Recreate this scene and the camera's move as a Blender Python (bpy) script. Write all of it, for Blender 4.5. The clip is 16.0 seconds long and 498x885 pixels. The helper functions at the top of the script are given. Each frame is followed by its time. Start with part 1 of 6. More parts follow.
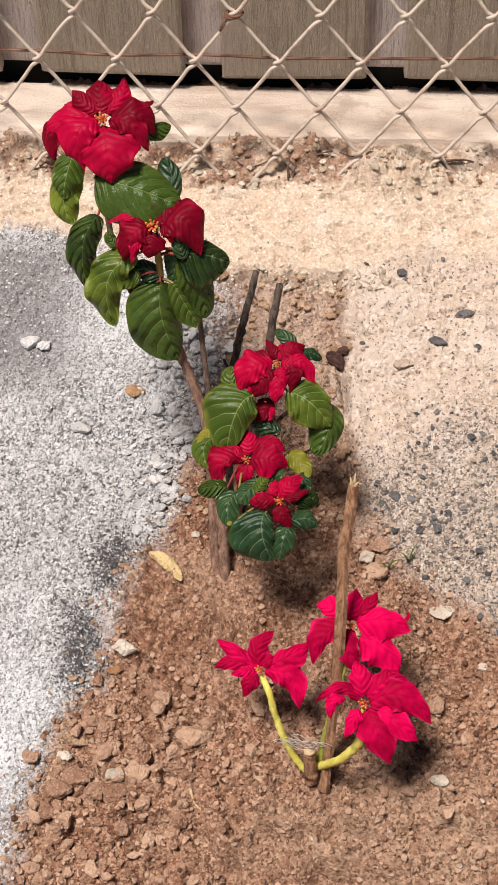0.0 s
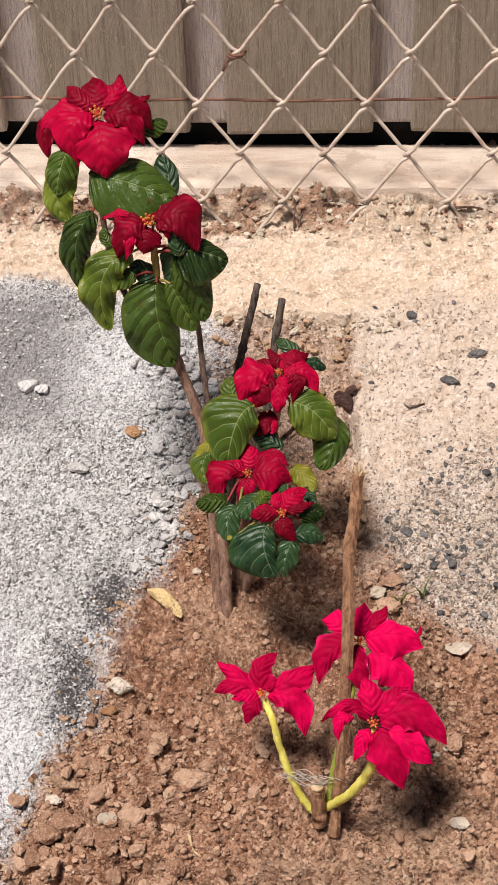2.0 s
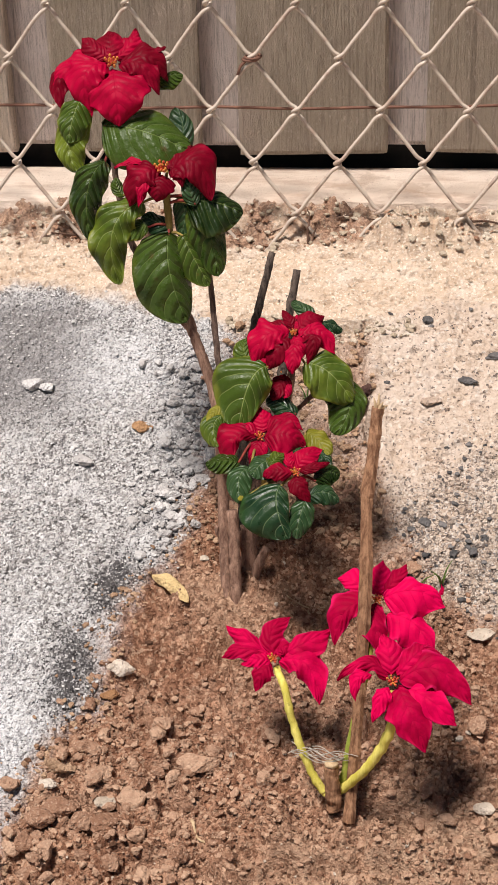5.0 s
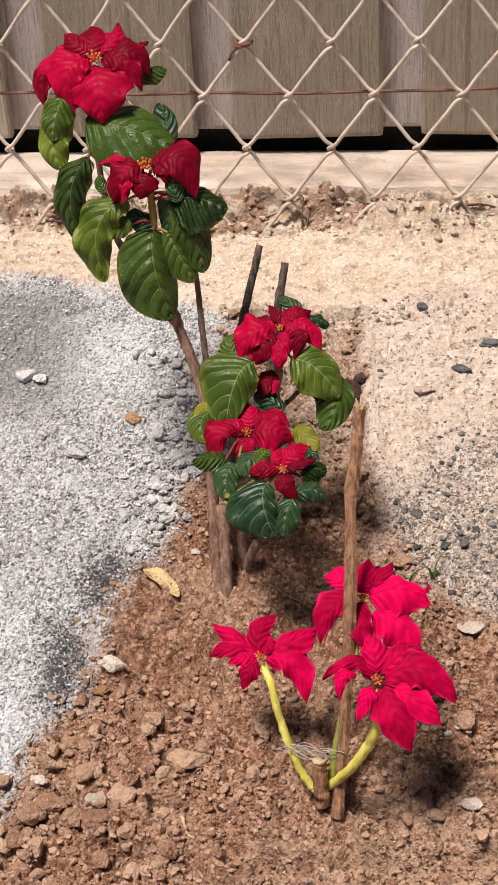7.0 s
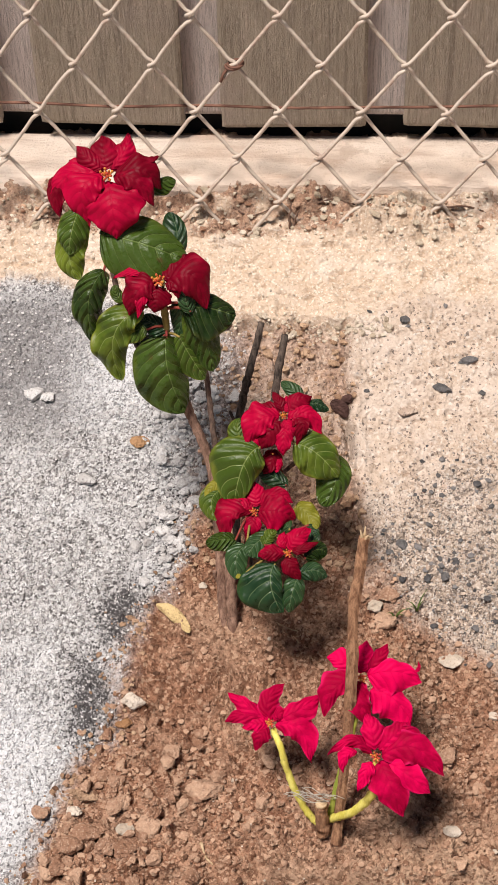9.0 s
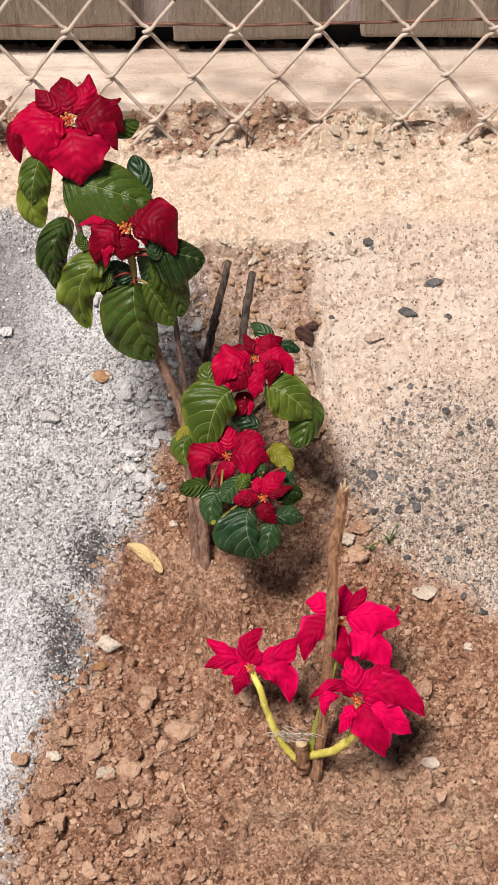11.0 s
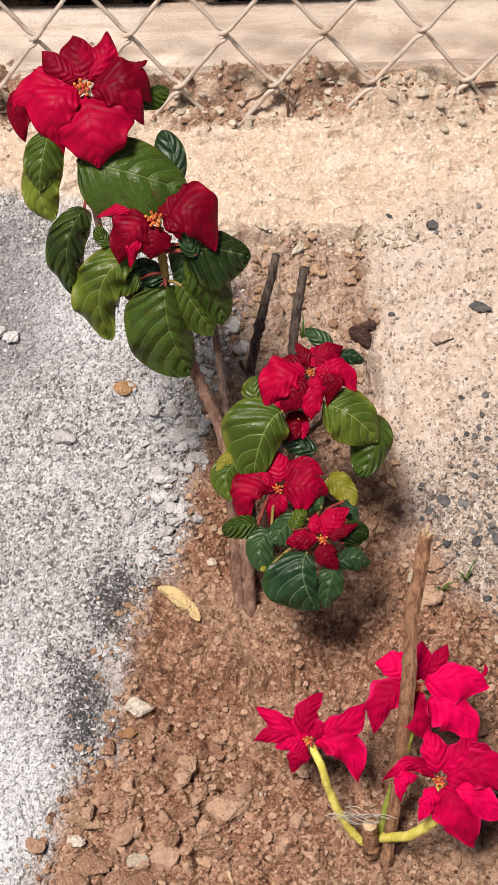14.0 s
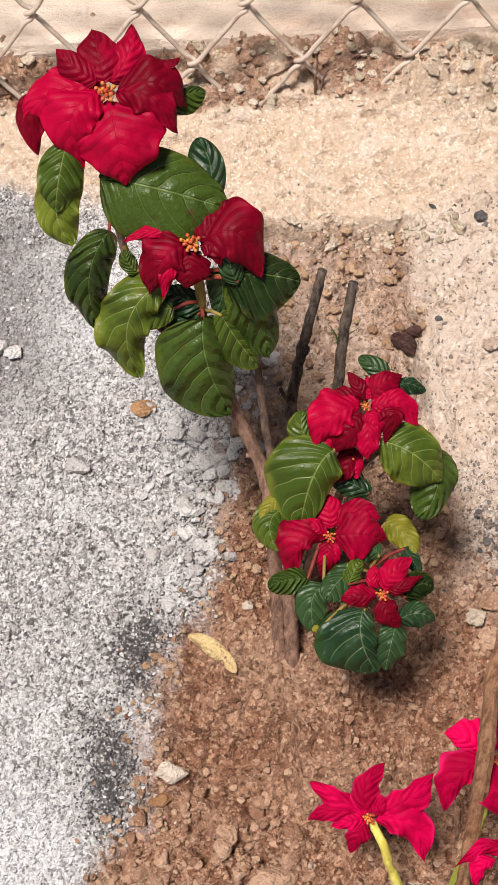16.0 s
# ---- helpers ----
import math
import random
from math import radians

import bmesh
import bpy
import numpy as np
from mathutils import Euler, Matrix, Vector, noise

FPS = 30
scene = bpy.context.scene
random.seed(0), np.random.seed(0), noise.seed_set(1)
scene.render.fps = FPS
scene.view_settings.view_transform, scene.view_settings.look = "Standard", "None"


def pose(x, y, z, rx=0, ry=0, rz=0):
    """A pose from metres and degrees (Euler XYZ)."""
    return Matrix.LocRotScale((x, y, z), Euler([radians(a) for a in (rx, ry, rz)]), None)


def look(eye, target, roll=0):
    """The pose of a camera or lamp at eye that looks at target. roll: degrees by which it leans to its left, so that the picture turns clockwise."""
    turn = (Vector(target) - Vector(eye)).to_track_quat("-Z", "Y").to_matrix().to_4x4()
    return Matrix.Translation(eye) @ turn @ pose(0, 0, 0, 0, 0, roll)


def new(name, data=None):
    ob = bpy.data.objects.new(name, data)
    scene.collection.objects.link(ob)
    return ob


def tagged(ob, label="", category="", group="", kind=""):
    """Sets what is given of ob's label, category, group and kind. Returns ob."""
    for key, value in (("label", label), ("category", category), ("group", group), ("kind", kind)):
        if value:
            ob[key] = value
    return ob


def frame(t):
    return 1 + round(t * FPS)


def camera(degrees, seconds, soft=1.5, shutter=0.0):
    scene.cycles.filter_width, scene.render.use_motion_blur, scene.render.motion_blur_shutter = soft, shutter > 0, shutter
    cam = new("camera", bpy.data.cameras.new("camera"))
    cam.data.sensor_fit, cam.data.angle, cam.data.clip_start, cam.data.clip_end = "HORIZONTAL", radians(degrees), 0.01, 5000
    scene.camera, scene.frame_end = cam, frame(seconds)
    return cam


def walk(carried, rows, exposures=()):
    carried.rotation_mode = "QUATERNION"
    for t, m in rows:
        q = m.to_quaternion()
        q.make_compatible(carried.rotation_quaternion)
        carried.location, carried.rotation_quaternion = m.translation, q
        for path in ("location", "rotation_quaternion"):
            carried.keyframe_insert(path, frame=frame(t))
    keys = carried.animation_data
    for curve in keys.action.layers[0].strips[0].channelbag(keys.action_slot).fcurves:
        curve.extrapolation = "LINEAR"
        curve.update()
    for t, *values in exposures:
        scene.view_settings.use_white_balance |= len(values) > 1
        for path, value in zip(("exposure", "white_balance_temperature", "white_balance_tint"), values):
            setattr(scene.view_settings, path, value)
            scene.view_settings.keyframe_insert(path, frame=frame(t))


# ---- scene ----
cam = camera(17.0, 16.0, soft=0.4)
PATH = [
    (0, (0.1711, 0.0593, 1.0705), (0.0526, 1.3859, -0.4215), -1.98),
    (0.5, (0.1620, 0.0615, 1.0699), (0.0466, 1.4079, -0.4044), -2.17),
    (1, (0.1604, 0.0416, 1.0267), (0.0409, 1.4402, -0.3980), -2.36),
    (1.5, (0.1916, 0.0046, 0.9478), (0.0371, 1.4794, -0.3943), -3.03),
    (2, (0.1916, -0.0126, 0.9107), (0.0301, 1.5146, -0.3705), -2.91),
    (2.5, (0.1880, -0.0333, 0.8868), (0.0250, 1.5392, -0.3382), -2.61),
    (3, (0.1939, -0.0563, 0.8315), (0.0246, 1.5695, -0.3210), -2.39),
    (3.5, (0.1812, -0.0746, 0.8039), (0.0246, 1.5831, -0.3039), -1.95),
    (4, (0.1697, -0.0875, 0.7671), (0.0242, 1.5958, -0.3031), -1.60),
    (4.5, (0.1670, -0.0880, 0.7492), (0.0217, 1.6018, -0.3108), -1.53),
    (5, (0.1831, -0.0807, 0.7364), (0.0155, 1.6064, -0.3246), -2.01),
    (7.5, (0.2108, -0.0453, 0.7831), (0.0091, 1.5751, -0.3718), -3.39),
    (8, (0.1957, -0.0073, 0.9084), (0.0211, 1.5242, -0.3660), -3.19),
    (8.5, (0.1816, 0.0370, 1.0217), (0.0354, 1.4696, -0.3662), -2.90),
    (9, (0.1579, 0.0718, 1.0803), (0.0505, 1.4258, -0.3878), -2.27),
    (9.5, (0.1444, 0.0921, 1.1486), (0.0681, 1.3742, -0.3846), -1.85),
    (10, (0.1297, 0.1035, 1.1847), (0.0868, 1.3377, -0.3885), -1.18),
    (10.2, (0.1265, 0.1042, 1.1770), (0.0953, 1.3325, -0.4010), -0.94),
    (12.3, (0.1065, 0.2160, 1.0349), (0.1069, 1.4110, -0.5689), -0.80),
    (12.5, (0.0967, 0.2187, 1.0342), (0.1027, 1.4149, -0.5686), -0.66),
    (13, (0.0859, 0.2315, 1.0301), (0.0892, 1.4239, -0.5756), -1.01),
    (13.5, (0.0839, 0.2394, 1.0403), (0.0791, 1.4254, -0.5701), -1.42),
    (14, (0.0918, 0.2922, 0.9812), (0.0684, 1.4673, -0.6370), -2.09),
    (14.5, (0.0840, 0.3707, 0.8525), (0.0588, 1.5690, -0.7485), -2.16),
    (15, (0.0710, 0.3937, 0.8838), (0.0524, 1.5552, -0.7442), -1.99),
    (15.5, (0.0674, 0.4118, 0.9193), (0.0555, 1.5308, -0.7383), -2.02),
    (16, (0.0477, 0.4202, 0.9218), (0.0663, 1.5116, -0.7541), -1.51),
]
walk(cam, [(t, look(eye, target, roll)) for t, eye, target, roll in PATH])

# ---- light: high sun a little from the left, clear sky ----
SUN_FROM = Vector((-0.22, -0.24, 1.0)).normalized()
world = bpy.data.worlds.new("sky")
scene.world = world
world.use_nodes = True
sky = world.node_tree.nodes.new("ShaderNodeTexSky")
sky.sky_type, sky.sun_disc = "NISHITA", False
sky.sun_elevation = math.asin(SUN_FROM.z)
sky.sun_rotation = math.atan2(SUN_FROM.x, SUN_FROM.y)
background = world.node_tree.nodes["Background"]
world.node_tree.links.new(sky.outputs[0], background.inputs[0])
background.inputs[1].default_value = 0.030
sun = new("sun", bpy.data.lights.new("sun", "SUN"))
sun.data.energy, sun.data.angle, sun.data.color = 5.0, radians(13.0), (1.0, 0.925, 0.865)
sun.matrix_world = look(SUN_FROM * 5, (0, 0, 0))
scene.view_settings.exposure = 0.34

# ---- materials ----
class Nodes:
    """Short hand for building one node material."""

    def __init__(self, name):
        self.mat = bpy.data.materials.new(name)
        self.mat.use_nodes = True
        self.tree = self.mat.node_tree
        self.bsdf = self.tree.nodes["Principled BSDF"]
        self.out = self.tree.nodes["Material Output"]

    def add(self, kind, operation=None, data_type=None, attribute_name=None, interpolation_type=None):
        node = self.tree.nodes.new(kind)
        if operation:
            node.operation = operation
        if data_type:
            node.data_type = data_type
        if attribute_name:
            node.attribute_name = attribute_name
        if interpolation_type:
            node.interpolation_type = interpolation_type
        return node

    def link(self, a, b):
        self.tree.links.new(a, b)

    def put(self, socket, value):
        if isinstance(value, bpy.types.NodeSocket):
            self.link(value, socket)
        else:
            socket.default_value = value

    def where(self):
        return self.add("ShaderNodeTexCoord").outputs["Object"]

    def noise(self, scale, detail=3.0, rough=0.6, vector=None, stretch=None):
        n = self.add("ShaderNodeTexNoise")
        n.inputs["Scale"].default_value, n.inputs["Detail"].default_value = scale, detail
        n.inputs["Roughness"].default_value = rough
        vector = vector or self.where()
        if stretch:
            m = self.add("ShaderNodeMapping")
            m.inputs["Scale"].default_value = stretch
            self.link(vector, m.inputs["Vector"])
            vector = m.outputs[0]
        self.link(vector, n.inputs["Vector"])
        return n.outputs["Fac"]

    def cells(self, scale, out="Color"):
        n = self.add("ShaderNodeTexVoronoi")
        n.inputs["Scale"].default_value = scale
        self.link(self.where(), n.inputs["Vector"])
        return n.outputs[out]

    def grains(self, scale):
        """Rounded granules: high in the middle of each cell."""
        n = self.add("ShaderNodeTexVoronoi")
        n.inputs["Scale"].default_value = scale
        n.inputs["Randomness"].default_value = 1.0
        warp = self.add("ShaderNodeTexNoise")
        warp.inputs["Scale"].default_value, warp.inputs["Detail"].default_value = scale * 0.7, 2.0
        self.link(self.where(), warp.inputs["Vector"])
        shift = self.add("ShaderNodeVectorMath", operation="MULTIPLY_ADD")
        self.link(warp.outputs["Color"], shift.inputs[0])
        shift.inputs[1].default_value = (0.45 / scale,) * 3
        self.link(self.where(), shift.inputs[2])
        self.link(shift.outputs[0], n.inputs["Vector"])
        return self.math("SUBTRACT", 1.0, n.outputs["Distance"])

    def chips(self, scale, stretch=(1.0, 1.0, 1.0)):
        """One random value for each ragged cell."""
        n = self.add("ShaderNodeTexVoronoi")
        n.inputs["Scale"].default_value = scale
        warp = self.add("ShaderNodeTexNoise")
        warp.inputs["Scale"].default_value, warp.inputs["Detail"].default_value = scale * 1.3, 3.0
        self.link(self.where(), warp.inputs["Vector"])
        shift = self.add("ShaderNodeVectorMath", operation="MULTIPLY_ADD")
        self.link(warp.outputs["Color"], shift.inputs[0])
        shift.inputs[1].default_value = (1.5 / scale,) * 3
        self.link(self.where(), shift.inputs[2])
        m = self.add("ShaderNodeMapping")
        m.inputs["Scale"].default_value = stretch
        self.link(shift.outputs[0], m.inputs["Vector"])
        self.link(m.outputs[0], n.inputs["Vector"])
        split = self.add("ShaderNodeSeparateColor")
        self.link(n.outputs["Color"], split.inputs[0])
        return split.outputs

    def span(self, value, a, b, low=0.0, high=1.0):
        n = self.add("ShaderNodeMapRange", interpolation_type="SMOOTHSTEP")
        self.link(value, n.inputs[0])
        for k, v in enumerate((a, b, low, high)):
            n.inputs[k + 1].default_value = v
        return n.outputs[0]

    def math(self, op, a, b=0.0):
        n = self.add("ShaderNodeMath", operation=op)
        self.put(n.inputs[0], a), self.put(n.inputs[1], b)
        return n.outputs[0]

    def mix(self, fac, a, b):
        n = self.add("ShaderNodeMix", data_type="RGBA")
        self.put(n.inputs[0], fac)
        self.put(n.inputs[6], (*a, 1) if isinstance(a, tuple) else a)
        self.put(n.inputs[7], (*b, 1) if isinstance(b, tuple) else b)
        return n.outputs[2]

    def bump(self, height, strength, distance):
        n = self.add("ShaderNodeBump")
        n.inputs["Strength"].default_value, n.inputs["Distance"].default_value = strength, distance
        self.link(height, n.inputs["Height"])
        return n.outputs[0]

    def finish(self, colour, roughness, normal=None, glow=0.0, specular=0.5):
        self.put(self.bsdf.inputs["Base Color"], (*colour, 1) if isinstance(colour, tuple) else colour)
        self.put(self.bsdf.inputs["Roughness"], roughness)
        self.bsdf.inputs["Specular IOR Level"].default_value = specular
        if normal:
            self.link(normal, self.bsdf.inputs["Normal"])
        return self.mat


def blade_material(name, dark, light, vein, thin, rough, quilt, patch=None, vivid=0.45, gloss=0.25, count=7.0, rim=None):
    """Leaf or bract: veins run from the midrib to the edge, thin tissue lets light through."""
    n = Nodes(name)
    uv = n.add("ShaderNodeSeparateXYZ")
    n.link(n.add("ShaderNodeTexCoord").outputs["UV"], uv.inputs[0])
    wander = n.math("MULTIPLY", n.math("SUBTRACT", n.noise(60.0, 2.0), 0.5), 0.55)
    side = n.math("ABSOLUTE", n.math("MULTIPLY", n.math("SUBTRACT", uv.outputs[0], 0.5), 2.0))
    curve = n.math("MULTIPLY", n.math("POWER", side, 1.35), count * 0.30)
    lines = n.math("ADD", n.math("SUBTRACT", n.math("MULTIPLY", uv.outputs[1], count), curve), wander)
    ridge = n.math("ABSOLUTE", n.math("SUBTRACT", n.math("FRACT", lines), 0.5))
    rib = n.math("MULTIPLY", n.span(ridge, 0.0, 0.07, 1.0, 0.0), n.span(side, 0.55, 0.95, 1.0, 0.0))
    middle = n.span(side, 0.010, 0.040, 1.0, 0.0)
    veins = n.math("MAXIMUM", rib, middle)
    random_value = n.add("ShaderNodeObjectInfo").outputs["Random"]
    broad = n.math("ADD", n.noise(40.0, 4.0), n.math("MULTIPLY", n.math("SUBTRACT", random_value, 0.5), 0.55))
    colour = n.mix(n.span(broad, 0.30, 0.70), dark, light)
    if rim:
        colour = n.mix(n.math("MULTIPLY", n.span(n.math("ADD", side, n.math("MULTIPLY", n.noise(50.0), 0.5)), 1.05, 1.30), 0.55), colour, rim)
    if patch:
        colour = n.mix(n.math("MULTIPLY", n.span(n.noise(55.0, 3.0), 0.64, 0.72), 0.8), colour, patch)
    colour = n.mix(n.math("MULTIPLY", veins, vivid), colour, vein)
    swell = n.math("SUBTRACT", n.span(ridge, 0.0, 0.5), n.math("MULTIPLY", veins, 0.5))
    crinkle = n.math("ADD", n.math("MULTIPLY", n.noise(330.0, 3.0), 0.7), n.math("MULTIPLY", n.noise(900.0, 2.0), 0.25))
    normal = n.bump(n.math("ADD", swell, crinkle), quilt, 0.0012)
    n.finish(colour, n.span(n.noise(160.0), 0.3, 0.7, rough - 0.07, rough + 0.1), normal, specular=gloss)
    through_light = n.add("ShaderNodeBsdfTranslucent")
    n.link(colour, through_light.inputs[0])
    n.link(normal, through_light.inputs["Normal"])
    both = n.add("ShaderNodeMixShader")
    both.inputs[0].default_value = thin
    n.link(n.bsdf.outputs[0], both.inputs[1]), n.link(through_light.outputs[0], both.inputs[2])
    n.link(both.outputs[0], n.out.inputs[0])
    return n.mat


leaf_green = blade_material("leaf_green", (0.011, 0.026, 0.004), (0.048, 0.084, 0.011), (0.20, 0.27, 0.08), 0.16, 0.30, 1.0, (0.08, 0.040, 0.012), 0.45, 0.32, 7.0, (0.10, 0.12, 0.015))
leaf_light = blade_material("leaf_light", (0.050, 0.085, 0.009), (0.140, 0.180, 0.018), (0.34, 0.40, 0.13), 0.22, 0.36, 0.55, (0.12, 0.08, 0.02), 0.42, 0.28, 7.0, (0.24, 0.24, 0.03))
leaf_dark = blade_material("leaf_dark", (0.009, 0.030, 0.011), (0.028, 0.062, 0.020), (0.20, 0.27, 0.13), 0.12, 0.34, 0.6, None, 0.42, 0.28, 6.0, (0.03, 0.07, 0.01))
leaf_yellow = blade_material("leaf_yellow", (0.15, 0.15, 0.012), (0.30, 0.26, 0.03), (0.38, 0.36, 0.10), 0.25, 0.45, 0.4, (0.10, 0.09, 0.01), 0.2)
bract_red = blade_material("bract_red", (0.15, 0.0002, 0.010), (0.42, 0.0005, 0.034), (0.15, 0.0003, 0.012), 0.24, 0.50, 0.38, None, 0.08, 0.10, 7.0)
bract_pink = blade_material("bract_pink", (0.34, 0.0005, 0.032), (0.70, 0.0010, 0.080), (0.26, 0.0006, 0.03), 0.26, 0.60, 0.45, None, 0.10, 0.05, 6.0, (0.80, 0.02, 0.16))


def bark_material(name, dark, light, scale=90.0, strength=0.8):
    n = Nodes(name)
    grain = n.noise(scale * 1.6, 5.0, 0.75, stretch=(1.0, 1.0, 0.10))
    fleck = n.noise(260.0, 3.0)
    colour = n.mix(n.span(grain, 0.3, 0.7), dark, light)
    colour = n.mix(n.span(fleck, 0.58, 0.72, 0.0, 0.5), colour, tuple(c * 0.4 for c in dark))
    height = n.math("ADD", grain, n.math("MULTIPLY", fleck, 0.5))
    return n.finish(colour, 0.85, n.bump(height, strength, 0.0015), specular=0.25)


bark = bark_material("bark", (0.12, 0.062, 0.044), (0.40, 0.250, 0.180), 160.0, 1.0)
bark_dark = bark_material("bark_dark", (0.050, 0.032, 0.026), (0.22, 0.145, 0.110), 170.0, 1.0)
bark_green = bark_material("bark_green", (0.14, 0.095, 0.025), (0.30, 0.22, 0.06), strength=0.4)
dry_wood = bark_material("dry_wood", (0.13, 0.058, 0.030), (0.42, 0.235, 0.135), 210.0, 1.0)
bark_black = bark_material("bark_black", (0.018, 0.014, 0.012), (0.14, 0.105, 0.085), 200.0, 1.0)
cut_wood = bark_material("cut_wood", (0.38, 0.26, 0.15), (0.58, 0.44, 0.28), 150.0)
stem_yellow = bark_material("stem_yellow", (0.50, 0.43, 0.06), (0.74, 0.66, 0.18), 120.0, 0.5)
stem_green = bark_material("stem_green", (0.18, 0.22, 0.03), (0.36, 0.38, 0.07), 120.0, 0.4)
stalk_red = bark_material("stalk_red", (0.15, 0.02, 0.02), (0.24, 0.05, 0.03), 120.0, 0.2)
twig_dry = bark_material("twig_dry", (0.06, 0.035, 0.025), (0.20, 0.12, 0.085), 160.0, 0.5)


def cyathium_material():
    n = Nodes("cyathium")
    colour = n.mix(n.span(n.noise(330.0, 2.0), 0.42, 0.58), (0.50, 0.05, 0.04), (0.62, 0.26, 0.05))
    return n.finish(colour, 0.5, n.bump(n.noise(900.0), 0.4, 0.0006))


cyathium = cyathium_material()


def ground_material():
    """Brown soil, pale sand, white lime-grey grit and a pinkish crust, mixed by the ground's zones."""
    n = Nodes("ground_earth")
    zone = n.add("ShaderNodeAttribute", attribute_name="zone")
    parts = n.add("ShaderNodeSeparateColor")
    n.link(zone.outputs["Color"], parts.inputs[0])
    soil, sand, grey = parts.outputs
    darkened = zone.outputs["Alpha"]
    bits = n.add("ShaderNodeAttribute", attribute_name="bits")
    loose = n.add("ShaderNodeSeparateColor")
    n.link(bits.outputs["Color"], loose.inputs[0])
    tone, gravel, powder = loose.outputs
    lump = n.span(tone, 0.02, 0.10)
    fine, mid, coarse = n.noise(620.0, 5.0, 0.75), n.noise(200.0, 5.0, 0.7), n.noise(26.0, 5.0, 0.65)
    grit = n.noise(520.0, 3.0, 0.8)
    cell = n.add("ShaderNodeSeparateColor")
    n.link(n.cells(700.0), cell.inputs[0])
    salt, pepper = cell.outputs[0], cell.outputs[1]
    coarse_chip, stray_chip = n.chips(430.0)[:2]
    mark, fleck = n.chips(420.0, (0.45, 1.0, 1.0))[:2]
    c_soil = n.mix(n.span(mid, 0.34, 0.66), (0.180, 0.080, 0.046), (0.365, 0.190, 0.118))
    c_soil = n.mix(n.math("MULTIPLY", lump, n.span(tone, 0.1, 1.0, 0.0, 0.75)), c_soil, (0.54, 0.310, 0.200))
    c_soil = n.mix(n.span(coarse, 0.46, 0.66, 0.0, 0.45), c_soil, (0.50, 0.320, 0.220))
    c_soil = n.mix(n.span(fine, 0.57, 0.70, 0.0, 0.6), c_soil, (0.60, 0.41, 0.28))
    # low spots of the fine noise go dark, standing in for crevice shade
    c_soil = n.mix(n.span(fine, 0.33, 0.49, 0.85, 0.0), c_soil, (0.075, 0.032, 0.018))
    c_soil = n.mix(n.math("MULTIPLY", powder, n.span(mid, 0.30, 0.62, 0.1, 0.7)), c_soil, (0.52, 0.375, 0.262))
    c_sand = n.mix(n.span(mid, 0.32, 0.68), (0.58, 0.435, 0.32), (0.71, 0.565, 0.44))
    c_sand = n.mix(n.span(coarse, 0.48, 0.68, 0.0, 0.6), c_sand, (0.78, 0.665, 0.565))
    c_sand = n.mix(n.math("MULTIPLY", n.span(salt, 0.86, 0.90), 0.45), c_sand, (0.50, 0.34, 0.22))
    c_sand = n.mix(n.math("MULTIPLY", n.span(pepper, 0.86, 0.90), 0.55), c_sand, (0.88, 0.82, 0.72))
    c_sand = n.mix(n.math("MULTIPLY", n.math("LESS_THAN", mark, 0.075), n.span(coarse, 0.40, 0.56, 0.0, 0.35)), c_sand, (0.38, 0.26, 0.165))
    c_sand = n.mix(n.span(coarse, 0.26, 0.40, 0.4, 0.0), c_sand, (0.66, 0.475, 0.32))
    c_grey = n.mix(n.span(mid, 0.34, 0.60), (0.31, 0.295, 0.29), (0.64, 0.62, 0.62))
    patches = n.span(n.noise(70.0, 5.0, 0.75), 0.46, 0.62)
    peppered = n.math("ADD", 0.27, n.math("MULTIPLY", patches, 0.38))
    c_grey = n.mix(n.math("MULTIPLY", n.math("LESS_THAN", pepper, peppered), 0.85), c_grey, (0.085, 0.075, 0.07))
    c_grey = n.mix(n.math("MULTIPLY", n.math("GREATER_THAN", salt, 0.78), 0.7), c_grey, (0.88, 0.87, 0.87))
    c_grey = n.mix(n.math("MULTIPLY", n.math("LESS_THAN", coarse_chip, n.math("ADD", 0.14, n.math("MULTIPLY", patches, 0.20))), 0.8), c_grey, (0.10, 0.092, 0.09))
    c_grey = n.mix(n.math("MULTIPLY", n.math("GREATER_THAN", coarse_chip, 0.72), 0.65), c_grey, (0.84, 0.83, 0.83))
    c_grey = n.mix(n.math("MULTIPLY", lump, 0.55), c_grey, n.mix(tone, (0.40, 0.37, 0.355), (0.88, 0.87, 0.865)))
    c_grey = n.mix(n.span(coarse, 0.50, 0.70, 0.0, 0.7), c_grey, (0.74, 0.73, 0.735))
    dusted = n.math("MULTIPLY", powder, n.span(n.math("ADD", mid, n.math("MULTIPLY", powder, 0.25)), 0.40, 0.66, 0.15, 0.80))
    c_grey = n.mix(dusted, c_grey, (0.80, 0.80, 0.82))
    c_grey = n.mix(n.math("MULTIPLY", n.math("LESS_THAN", pepper, 0.17), 0.6), c_grey, (0.19, 0.18, 0.18))
    c_right = n.mix(n.span(mid, 0.32, 0.62), (0.47, 0.355, 0.27), (0.66, 0.53, 0.43))
    c_right = n.mix(n.math("MULTIPLY", gravel, n.span(n.noise(58.0, 5.0, 0.7), 0.46, 0.62, 0.0, 0.6)), c_right, n.mix(n.span(fine, 0.36, 0.64), (0.27, 0.205, 0.165), (0.50, 0.41, 0.34)))
    c_right = n.mix(n.span(coarse, 0.44, 0.64, 0.0, 0.6), c_right, (0.68, 0.57, 0.49))
    dotted = n.math("ADD", 0.035, n.math("MULTIPLY", gravel, n.span(mid, 0.36, 0.60, 0.02, 0.30)))
    c_right = n.mix(n.math("MULTIPLY", n.math("LESS_THAN", pepper, dotted), 0.8), c_right, (0.125, 0.098, 0.086))
